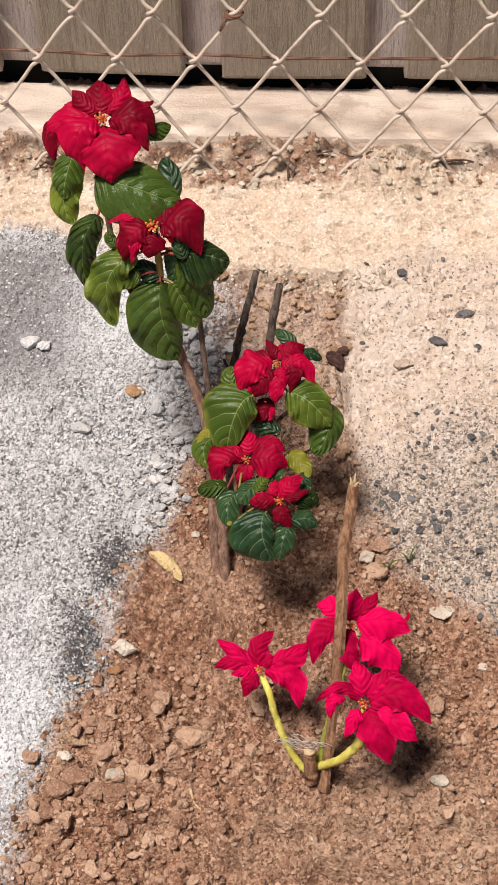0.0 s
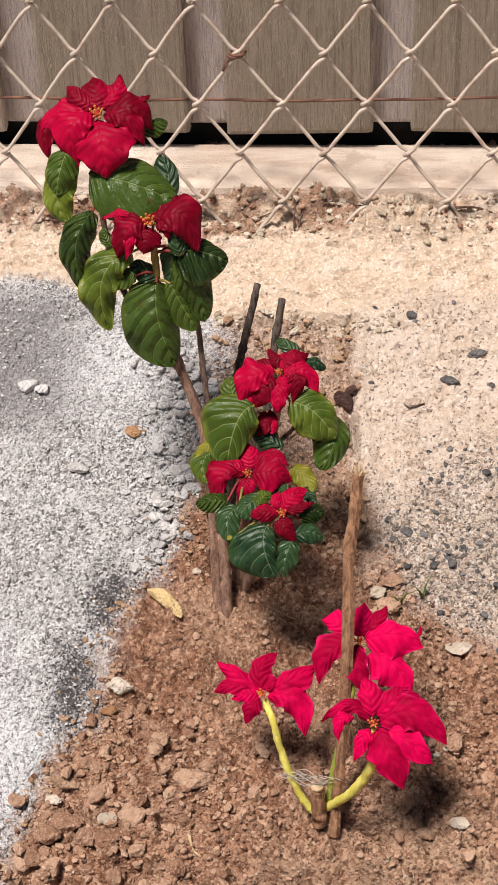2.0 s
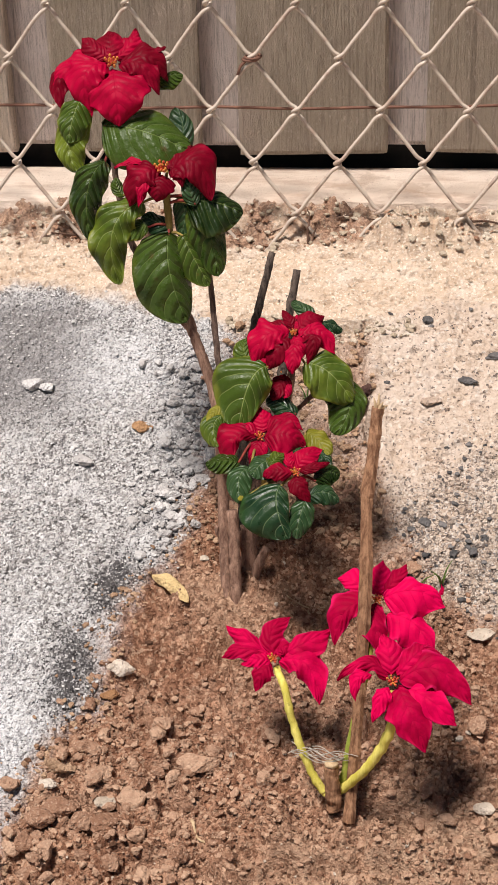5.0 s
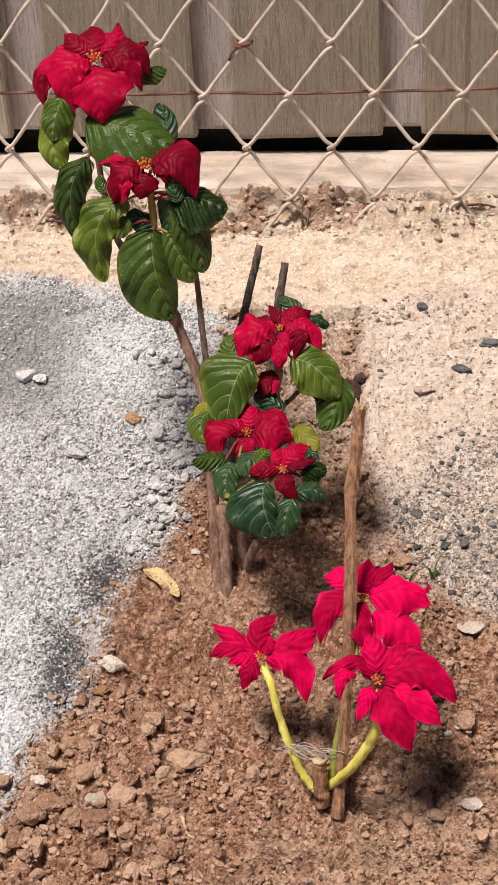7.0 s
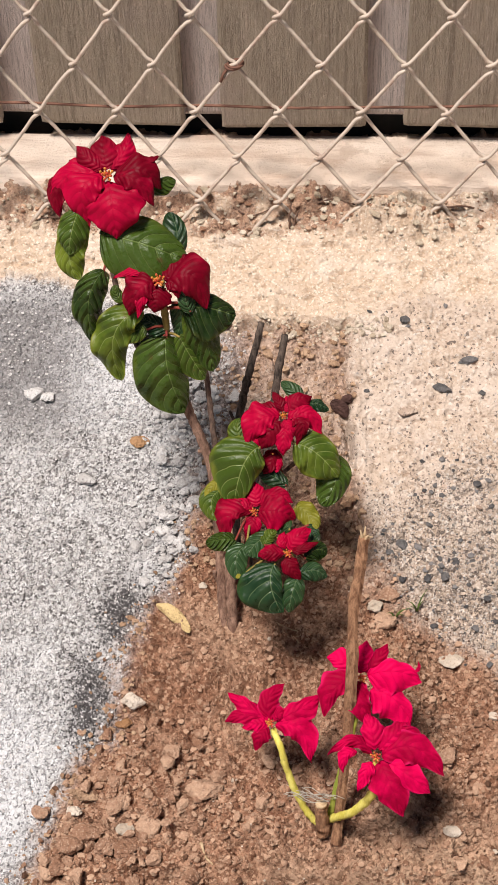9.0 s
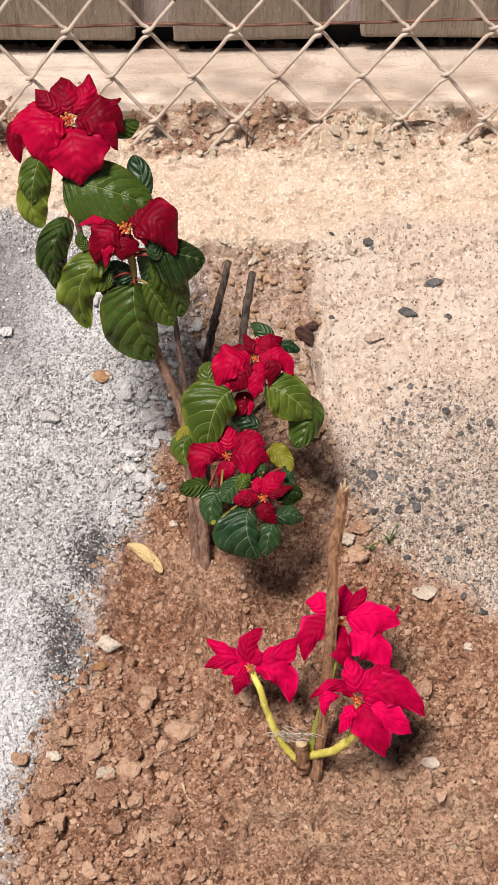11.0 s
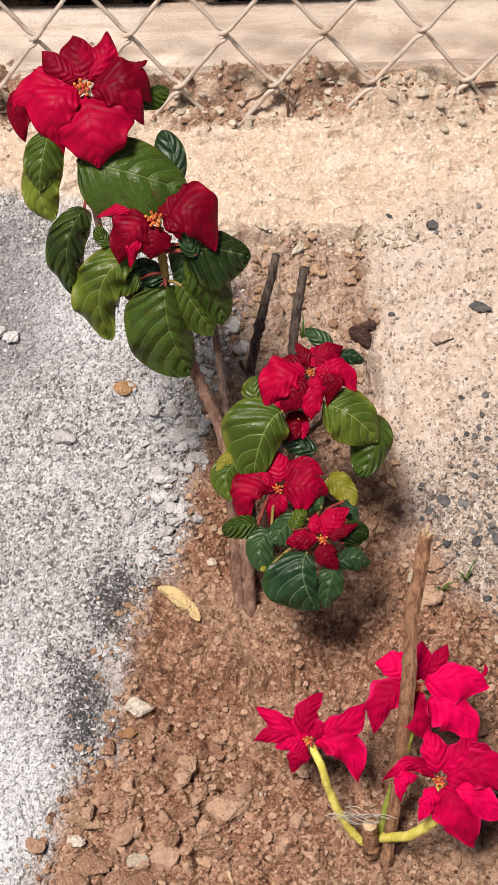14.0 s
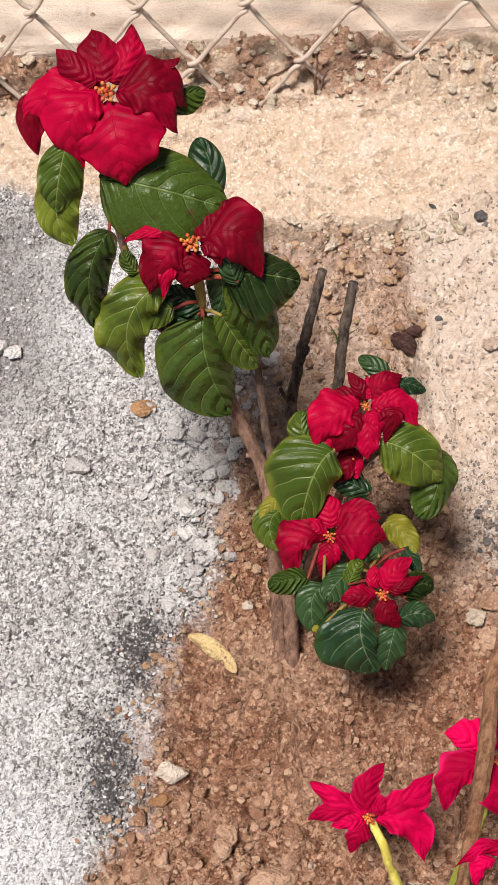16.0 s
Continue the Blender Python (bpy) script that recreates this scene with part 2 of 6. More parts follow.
    c_right = n.mix(n.math("MULTIPLY", n.math("MULTIPLY", n.math("GREATER_THAN", salt, 0.84), n.math("ADD", 0.15, gravel)), 0.45), c_right, (0.88, 0.83, 0.78))
    c_right = n.mix(n.math("MULTIPLY", n.math("MULTIPLY", lump, gravel), 0.6), c_right, n.mix(n.span(tone, 0.15, 0.55), (0.13, 0.10, 0.085), (0.62, 0.51, 0.42)))
    c_right = n.mix(n.math("MULTIPLY", n.math("LESS_THAN", coarse_chip, n.math("ADD", 0.025, n.math("MULTIPLY", gravel, 0.075))), 0.8), c_right, (0.13, 0.105, 0.095))
    c_right = n.mix(n.math("MULTIPLY", n.math("GREATER_THAN", stray_chip, 0.88), 0.35), c_right, (0.85, 0.79, 0.73))
    c_soil = n.mix(n.math("MULTIPLY", n.math("LESS_THAN", coarse_chip, 0.16), 0.55), c_soil, (0.095, 0.042, 0.024))
    c_soil = n.mix(n.math("MULTIPLY", n.math("GREATER_THAN", stray_chip, 0.84), 0.55), c_soil, (0.62, 0.42, 0.29))
    colour = n.mix(grey, c_right, c_grey)
    colour = n.mix(sand, colour, c_sand)
    colour = n.mix(soil, colour, c_soil)
    # a soft shadow left of the grit, painted into the ground colour
    shade = n.math("MULTIPLY", bits.outputs["Alpha"], n.span(mid, 0.25, 0.60, 0.95, 0.70))
    colour = n.mix(shade, colour, n.mix(n.span(fine, 0.35, 0.65), (0.15, 0.14, 0.14), (0.34, 0.325, 0.325)))
    # patches near the grit's edge are mixed darker and dotted
    colour = n.mix(n.math("MULTIPLY", darkened, n.span(n.noise(230.0, 5.0, 0.8), 0.38, 0.54, 0.05, 0.9)), colour, (0.11, 0.10, 0.098))
    dark_dots = n.math("MULTIPLY", n.math("LESS_THAN", pepper, n.math("MULTIPLY", darkened, 0.62)), n.span(mid, 0.30, 0.50, 0.3, 0.85))
    colour = n.mix(dark_dots, colour, (0.075, 0.07, 0.072))
    granules = n.math("ADD", n.math("MULTIPLY", n.grains(300.0), 0.7), n.math("MULTIPLY", n.grains(640.0), 0.6))
    granules = n.math("MULTIPLY", granules, n.math("ADD", 0.35, n.math("MULTIPLY", n.math("MAXIMUM", n.math("MAXIMUM", grey, gravel), soil), 0.65)))
    granules = n.math("MULTIPLY", granules, n.math("SUBTRACT", 1.0, n.math("MAXIMUM", n.math("MULTIPLY", sand, 0.7), n.math("MULTIPLY", soil, 0.55))))
    height = n.math("ADD", n.math("ADD", mid, granules), n.math("MULTIPLY", fine, 0.4))
    return n.finish(colour, 0.95, n.bump(height, 1.0, 0.0036), specular=0.12)


ground_earth = ground_material()


def stone_material(name, dark, light, speck=None, scale=140.0):
    n = Nodes(name)
    chance = n.add("ShaderNodeNewGeometry").outputs["Random Per Island"]
    own = n.add("ShaderNodeObjectInfo").outputs["Random"]
    chance = n.math("FRACT", n.math("ADD", chance, own))
    mid = n.noise(scale, 4.0, 0.65)
    tone = n.math("ADD", n.math("MULTIPLY", mid, 0.6), n.math("MULTIPLY", chance, 0.4))
    colour = n.mix(n.span(tone, 0.25, 0.75), dark, light)
    if speck:
        colour = n.mix(n.span(n.noise(620.0, 3.0), 0.56, 0.68, 0.0, 0.7), colour, speck)
    return n.finish(colour, 0.92, n.bump(n.math("ADD", n.noise(420.0, 5.0, 0.75), n.math("MULTIPLY", n.grains(480.0), 0.5)), 1.0, 0.0028), specular=0.2)


clod_soil = stone_material("clod_soil", (0.270, 0.140, 0.086), (0.590, 0.385, 0.265), (0.64, 0.46, 0.34), 220.0)
clod_pale = stone_material("clod_pale", (0.30, 0.18, 0.11), (0.56, 0.38, 0.25), (0.16, 0.09, 0.055), 200.0)
clod_dark = stone_material("clod_dark", (0.10, 0.05, 0.03), (0.24, 0.13, 0.08))
stone_grey = stone_material("stone_grey", (0.50, 0.475, 0.465), (0.78, 0.76, 0.75), (0.26, 0.235, 0.225), 240.0)
stone_white = stone_material("stone_white", (0.50, 0.41, 0.32), (0.74, 0.64, 0.54), (0.42, 0.30, 0.22))
stone_pink = stone_material("stone_pink", (0.40, 0.29, 0.22), (0.70, 0.56, 0.46), (0.16, 0.12, 0.1))
stone_black = stone_material("stone_black", (0.06, 0.058, 0.06), (0.24, 0.225, 0.22))
stone_brown = stone_material("stone_brown", (0.30, 0.15, 0.07), (0.50, 0.29, 0.15), (0.15, 0.08, 0.05))
mortar = stone_material("mortar", (0.46, 0.37, 0.27), (0.74, 0.64, 0.52), (0.30, 0.23, 0.17), 90.0)


def concrete_material():
    n = Nodes("kerb_concrete")
    broad, fine = n.noise(14.0, 4.0, stretch=(0.35, 1.0, 1.0)), n.noise(420.0, 4.0, 0.7)
    colour = n.mix(n.span(broad, 0.32, 0.68), (0.64, 0.515, 0.42), (0.82, 0.70, 0.60))
    colour = n.mix(n.span(n.noise(60.0, 4.0, 0.7, stretch=(0.18, 1.0, 1.0)), 0.48, 0.66, 0.0, 0.55), colour, (0.48, 0.335, 0.25))
    colour = n.mix(n.span(n.noise(24.0, 5.0, 0.7), 0.56, 0.68, 0.0, 0.5), colour, (0.36, 0.25, 0.18))
    colour = n.mix(n.span(fine, 0.62, 0.75, 0.0, 0.6), colour, (0.25, 0.19, 0.15))
    return n.finish(colour, 0.9, n.bump(n.math("ADD", fine, n.math("MULTIPLY", n.noise(80.0, 5.0, 0.7, stretch=(0.4, 1.0, 1.0)), 1.5)), 0.8, 0.003), specular=0.2)


def plank_material(name, dull, pale):
    n = Nodes(name)
    chance = n.add("ShaderNodeObjectInfo").outputs["Random"]
    spot = n.add("ShaderNodeCombineXYZ")
    n.link(n.math("MULTIPLY", chance, 7.0), spot.inputs[0]), n.link(n.math("MULTIPLY", chance, 3.0), spot.inputs[2])
    shifted = n.add("ShaderNodeVectorMath", operation="ADD")
    n.link(n.where(), shifted.inputs[0]), n.link(spot.outputs[0], shifted.inputs[1])
    grain = n.noise(520.0, 6.0, 0.8, shifted.outputs[0], (1.0, 1.0, 0.055))
    speckle = n.noise(320.0, 5.0, 0.8, shifted.outputs[0], (1.0, 1.0, 0.35))
    streak = n.noise(45.0, 5.0, 0.7, shifted.outputs[0], (1.0, 1.0, 0.14))
    stain = n.noise(7.0, 4.0, 0.6, shifted.outputs[0])
    tone = n.math("ADD", n.math("MULTIPLY", streak, 0.6), n.math("MULTIPLY", chance, 0.4))
    colour = n.mix(n.span(tone, 0.3, 0.7), dull, pale)
    colour = n.mix(n.span(grain, 0.46, 0.64, 0.0, 0.50), colour, (0.16, 0.125, 0.095))
    colour = n.mix(n.span(stain, 0.52, 0.72, 0.0, 0.55), colour, (0.50, 0.405, 0.350))
    colour = n.mix(n.span(n.noise(170.0, 3.0, 0.6, shifted.outputs[0], (1.0, 1.0, 0.02)), 0.60, 0.68, 0.0, 0.35), colour, (0.12, 0.09, 0.07))
    colour = n.mix(n.span(speckle, 0.54, 0.68, 0.0, 0.55), colour, (0.78, 0.67, 0.58))
    colour = n.mix(n.span(speckle, 0.30, 0.42, 0.4, 0.0), colour, (0.16, 0.095, 0.075))
    return n.finish(colour, 0.85, n.bump(n.math("ADD", grain, speckle), 1.0, 0.003), specular=0.2)


def wire_material(name, base, worn, rough, metal):
    n = Nodes(name)
    colour = n.mix(n.span(n.noise(75.0, 4.0), 0.45, 0.68), base, worn)
    colour = n.mix(n.span(n.noise(600.0, 3.0), 0.6, 0.75, 0.0, 0.5), colour, tuple(c * 0.5 for c in worn))
    n.bsdf.inputs["Metallic"].default_value = metal
    return n.finish(colour, rough, n.bump(n.noise(900.0), 0.25, 0.0005))


kerb_concrete = concrete_material()
weathered_plank = plank_material("weathered_plank", (0.46, 0.385, 0.30), (0.88, 0.735, 0.615))
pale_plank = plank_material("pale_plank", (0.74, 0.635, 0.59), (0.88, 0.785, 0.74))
wire_cream = wire_material("wire_cream", (0.54, 0.455, 0.38), (0.40, 0.295, 0.235), 0.5, 0.1)
wire_rust = wire_material("wire_rust", (0.16, 0.075, 0.05), (0.24, 0.12, 0.08), 0.75, 0.3)
# near-black that stands in for the shade under the planks
gap_black = wire_material("gap_black", (0.010, 0.009, 0.008), (0.018, 0.015, 0.013), 0.95, 0.0)
leaf_dead = stone_material("leaf_dead", (0.50, 0.34, 0.15), (0.74, 0.55, 0.28), (0.28, 0.16, 0.07), 60.0)
leaf_brown = stone_material("leaf_brown", (0.045, 0.022, 0.020), (0.11, 0.058, 0.048))
fibre_pale = stone_material("fibre_pale", (0.45, 0.40, 0.34), (0.65, 0.60, 0.52))
grass_green = blade_material("grass_green", (0.06, 0.11, 0.02), (0.12, 0.18, 0.04), (0.15, 0.2, 0.05), 0.2, 0.5, 0.2)


# ---- mesh helpers ----
def mesh_object(name, verts, faces, material, parent=None, label="", smooth=True, uvs=None):
    data = bpy.data.meshes.new(name)
    data.from_pydata([tuple(v) for v in verts], [], faces)
    data.materials.append(material)
    if smooth:
        data.polygons.foreach_set("use_smooth", np.ones(len(data.polygons), bool))
    if uvs is not None:
        layer = data.uv_layers.new(name="UVMap")
        loops = np.zeros(len(data.loops), np.int32)
        data.loops.foreach_get("vertex_index", loops)
        layer.data.foreach_set("uv", np.asarray(uvs, np.float32)[loops].ravel())
    data.update()
    ob = new(name, data)
    if parent:
        ob.parent = parent
        ob.matrix_parent_inverse = Matrix.Translation(parent.matrix_basis.translation).inverted()
    if label:
        tagged(ob, label)
    return ob


def hashed(ix, iy, seed):
    h = (ix.astype(np.int64) * 374761393 + iy.astype(np.int64) * 668265263 + seed * 974711) & 0x7FFFFFFF
    h = ((h ^ (h >> 13)) * 1274126177) & 0x7FFFFFFF
    return ((h ^ (h >> 16)) & 0xFFFF) / 65535.0


def rough2(x, y, scale, seed=0, octaves=3, gain=0.5):
    """Layered value noise, about -1 to 1."""
    total, size, norm = 0.0, 1.0, 0.0
    for k in range(octaves):
        u, v = x * scale + 17.3 * k, y * scale - 9.1 * k
        iu, iv = np.floor(u), np.floor(v)
        fu, fv = u - iu, v - iv
        fu, fv = fu * fu * (3 - 2 * fu), fv * fv * (3 - 2 * fv)
        a, b = hashed(iu, iv, seed + k), hashed(iu + 1, iv, seed + k)
        c, d = hashed(iu, iv + 1, seed + k), hashed(iu + 1, iv + 1, seed + k)
        total = total + size * ((a + (b - a) * fu) * (1 - fv) + (c + (d - c) * fu) * fv - 0.5) * 2
        norm, size, scale = norm + size, size * gain, scale * 2.03
    return total / norm


def step(value, a, b):
    t = np.clip((value - a) / (b - a), 0, 1)
    return t * t * (3 - 2 * t)


def lumps(x, y, size, seed, fill):
    """Half-buried broken lumps: their height, and a random tone for each."""
    u = x / size + 0.30 * rough2(x, y, 1.6 / size, seed + 7, 2)
    v = y / size + 0.30 * rough2(x, y, 1.6 / size, seed + 8, 2)
    iu, iv = np.floor(u), np.floor(v)
    high, tone = np.zeros_like(u), np.zeros_like(u)
    for di in (-1, 0, 1):
        for dj in (-1, 0, 1):
            a, b = iu + di, iv + dj
            r = 0.28 + 0.45 * hashed(a, b, seed + 2) ** 1.5
            d = ((u - a - hashed(a, b, seed)) ** 2 + (v - b - hashed(a, b, seed + 1)) ** 2) / r ** 2
            h = r * np.minimum(np.sqrt(np.clip(1 - d, 0, 1)), 0.8) * (hashed(a, b, seed + 3) < fill)
            tone = np.where(h > high, 0.1 + 0.9 * hashed(a, b, seed + 4), tone)
            high = np.maximum(high, h)
    return high * size, tone


# the slope of the bed from the near soil up to the kerb
SLOPE_Y = (-60.0, 0.2, 0.55, 0.70, 0.787, 0.85, 0.925, 1.00, 1.09, 1.14, 1.17, 1.20, 1.224, 1.2385, 1.5, 60.0)
SLOPE_Z = (-0.90, -0.18, -0.089, -0.039, -0.002, 0.017, 0.038, 0.059, 0.087, 0.104, 0.1135, 0.123, 0.131, 0.145, 0.14, 0.1)
# edges of the dug soil: its left and right side along the slope
SOIL_Y = (-60.0, 0.55, 0.626, 0.70, 0.746, 0.772, 0.816, 0.862, 0.896, 0.96, 1.04, 1.115, 60.0)
SOIL_L = (-0.09, -0.075, -0.067, -0.055, -0.033, -0.010, -0.003, 0.010, 0.038, 0.042, 0.048, 0.062, 0.06)
SOIL_R = (0.70, 0.70, 0.70, 0.70, 0.70, 0.42, 0.290, 0.215, 0.193, 0.178, 0.167, 0.166, 0.166)


SCARPS = (((0.069, 0.682), (0.080, 0.657), 0.005), ((0.080, 0.657), (0.104, 0.637), 0.006), ((0.086, 0.682), (0.133, 0.668), 0.005), ((0.100, 0.704), (0.114, 0.679), 0.007),
          ((0.168, 0.718), (0.213, 0.702), 0.006), ((0.167, 0.679), (0.213, 0.663), 0.006), ((0.154, 0.648), (0.220, 0.637), 0.006), ((0.077, 0.822), (0.081, 0.772), 0.007),
          ((0.020, 0.768), (0.060, 0.752), 0.004), ((0.235, 0.690), (0.285, 0.668), 0.005))


def trodden(x, y):
    """Soil pressed smooth by a shoe."""
    return np.clip(1.3 * np.exp(-(((x - 0.145) / 0.085) ** 2 + ((y - 0.660) / 0.038) ** 2)) - 0.15, 0, 1)


def zones(x, y):
    """How much of soil, sand, grey grit and darkened patches lies at a place; what is left is the pinkish crust."""
    wx = x + 0.014 * rough2(x, y, 30, 5) + 0.009 * rough2(x, y, 110, 6, 4, 0.7)
    wy = y + 0.010 * rough2(x, y, 26, 7) + 0.007 * rough2(x, y, 110, 8, 4, 0.7)
    left, right = np.interp(wy, SOIL_Y, SOIL_L), np.interp(wy, SOIL_Y, SOIL_R)
    loose = 0.012 + 0.022 * step(0.95 - wy, 0.0, 0.06)
    soil = step(wx, left - 0.024 + 0.010 * rough2(x, y, 150, 4, 2), left + 0.012) * step(right - wx, -loose, loose) * step(1.120 - wy, -0.006, 0.006)
    soil = soil * (1 - 0.45 * step(wy, 0.93, 1.04) * (1 + 0.5 * rough2(x, y, 70, 73)))
    foot = step(wy, 1.204, 1.216) * step(0.185 - 0.06 * rough2(x, y, 20, 9) - x, -0.02, 0.02) + 0.8 * step(wy, 1.214, 1.224) * step(x, 0.23, 0.26)
    soil = np.maximum(soil, 0.8 * foot * step(rough2(x, y, 60, 10), -0.5, 0.1))
    edge = np.interp(x, (-0.3, -0.09, 0.01, 0.06, 0.168, 0.21, 0.30), (1.162, 1.160, 1.128, 1.112, 1.122, 1.145, 1.147))
    sand = step(wy, edge - 0.012, edge + 0.012)
    grey = step(np.minimum(0.10, left + 0.035) - wx, 0.0, 0.03) * (1 - sand)
    darkened = np.clip(1.3 * np.maximum(np.exp(-(((x + 0.011) / 0.020) ** 2 + ((y - 0.862) / 0.030) ** 2)), np.maximum(np.exp(-(((x + 0.033) / 0.018) ** 2 + ((y - 0.798) / 0.036) ** 2)), 0.55 * np.exp(-(((x - 0.030) / 0.020) ** 2 + ((y - 0.930) / 0.055) ** 2)))) + 0.3 * rough2(x, y, 60, 92) - 0.15, 0, 1)
    here = step(1.3 - np.hypot(x - 0.1, y - 0.9), 0.0, 0.4)
    return soil * here, sand * here, grey * here, darkened * (1 - soil) * here


def gravelly(x, y):
    """Where the crust breaks up into dark gravel, near its lower edge."""
    return step(0.985 + 0.05 * rough2(x, y, 16, 81) - y, -0.05, 0.05) * step(x, 0.16, 0.20) * step(1.0 - np.hypot(x - 0.1, y - 0.9), 0.0, 0.3)


def powdery(x, y):
    """Where white lime powder lies thick on the grit, and where soil is paler."""
    fog = 0.25 * rough2(x, y, 30, 91, 3)
    low = np.exp(-(((x + 0.095) / 0.055) ** 2 + ((y - 0.735) / 0.085) ** 2))
    high = np.exp(-(((x + 0.035) / 0.060) ** 2 + ((y - 1.070) / 0.050) ** 2))
    dry = np.exp(-(((x - 0.072) / 0.050) ** 2 + ((y - 0.852) / 0.024) ** 2)) + 0.6 * np.exp(-(((x - 0.085) / 0.030) ** 2 + ((y - 0.815) / 0.018) ** 2))
    # pale soil; the last two patches also lighten the cutting's cast shadow
    dry = 0.7 * dry + 0.45 * trodden(x, y) + 0.75 * np.exp(-(((x - 0.215) / 0.075) ** 2 + ((y - 0.685) / 0.055) ** 2)) + 0.9 * np.exp(-(((x - 0.262) / 0.050) ** 2 + ((y - 0.665) / 0.045) ** 2))
    return np.clip(1.15 * np.maximum(np.maximum(low, 0.75 * high), 0.8 * dry) + fog - 0.1, 0, 1)


def cast_shade(x, y):
    """The soft shadow left of the grit, painted as darker grey."""
    soil, sand, grey, darkened = zones(x, y)
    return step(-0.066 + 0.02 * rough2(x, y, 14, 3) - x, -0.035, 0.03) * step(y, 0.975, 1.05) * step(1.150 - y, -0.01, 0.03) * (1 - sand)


def pieces(x, y):
    """Height and tone of the clods, grit and chips that are bedded in the ground."""
    soil, sand, grey, darkened = zones(x, y)
    cloddy = np.maximum(step(0.765 - y, -0.03, 0.03), step(x, 0.15, 0.19)) * step(rough2(x, y, 26, 61), -0.75, 0.05)
    cloddy = 0.06 + 0.94 * cloddy * (1 - 0.75 * trodden(x, y))
    crust = (1 - soil) * (1 - sand) * (1 - grey)
    dust = (1 - soil) * (1 - sand) * grey * (1 - 0.65 * powdery(x, y))
    rubble = step(x, -0.03, 0.04) * step(y, 0.84, 0.90)
    gravel = gravelly(x, y)
    layers = ((0.0150, 200, soil * 0.30 * cloddy), (0.0080, 210, soil * 0.62 * cloddy), (0.0042, 220, soil * (0.10 + 0.80 * cloddy)),
              (0.0070, 230, dust * (0.05 + 0.40 * rubble)), (0.0040, 240, dust * 0.26 + crust * (0.03 + 0.15 * gravel)),
              (0.0024, 250, dust * 0.42 + crust * (0.04 + 0.24 * gravel) + soil * (0.15 + 0.45 * cloddy)), (0.0090, 260, crust * (0.04 + 0.06 * gravel)))
    dug = step(x, 0.045, 0.07) * step(np.interp(y, SOIL_Y, SOIL_R) - x, 0.0, 0.01) * step(y, 0.91, 0.97) * step(1.116 - y, 0.0, 0.006)
    layers += ((0.0110, 280, 0.40 * dug), (0.0055, 290, 0.55 * dug))
    high, tone = 0.0, 0.0
    for size, seed, fill in layers:
        h, c = lumps(x, y, size, seed, fill)
        tone = np.where(h > high, c, tone)
        high = np.maximum(high, h)
    return high, tone


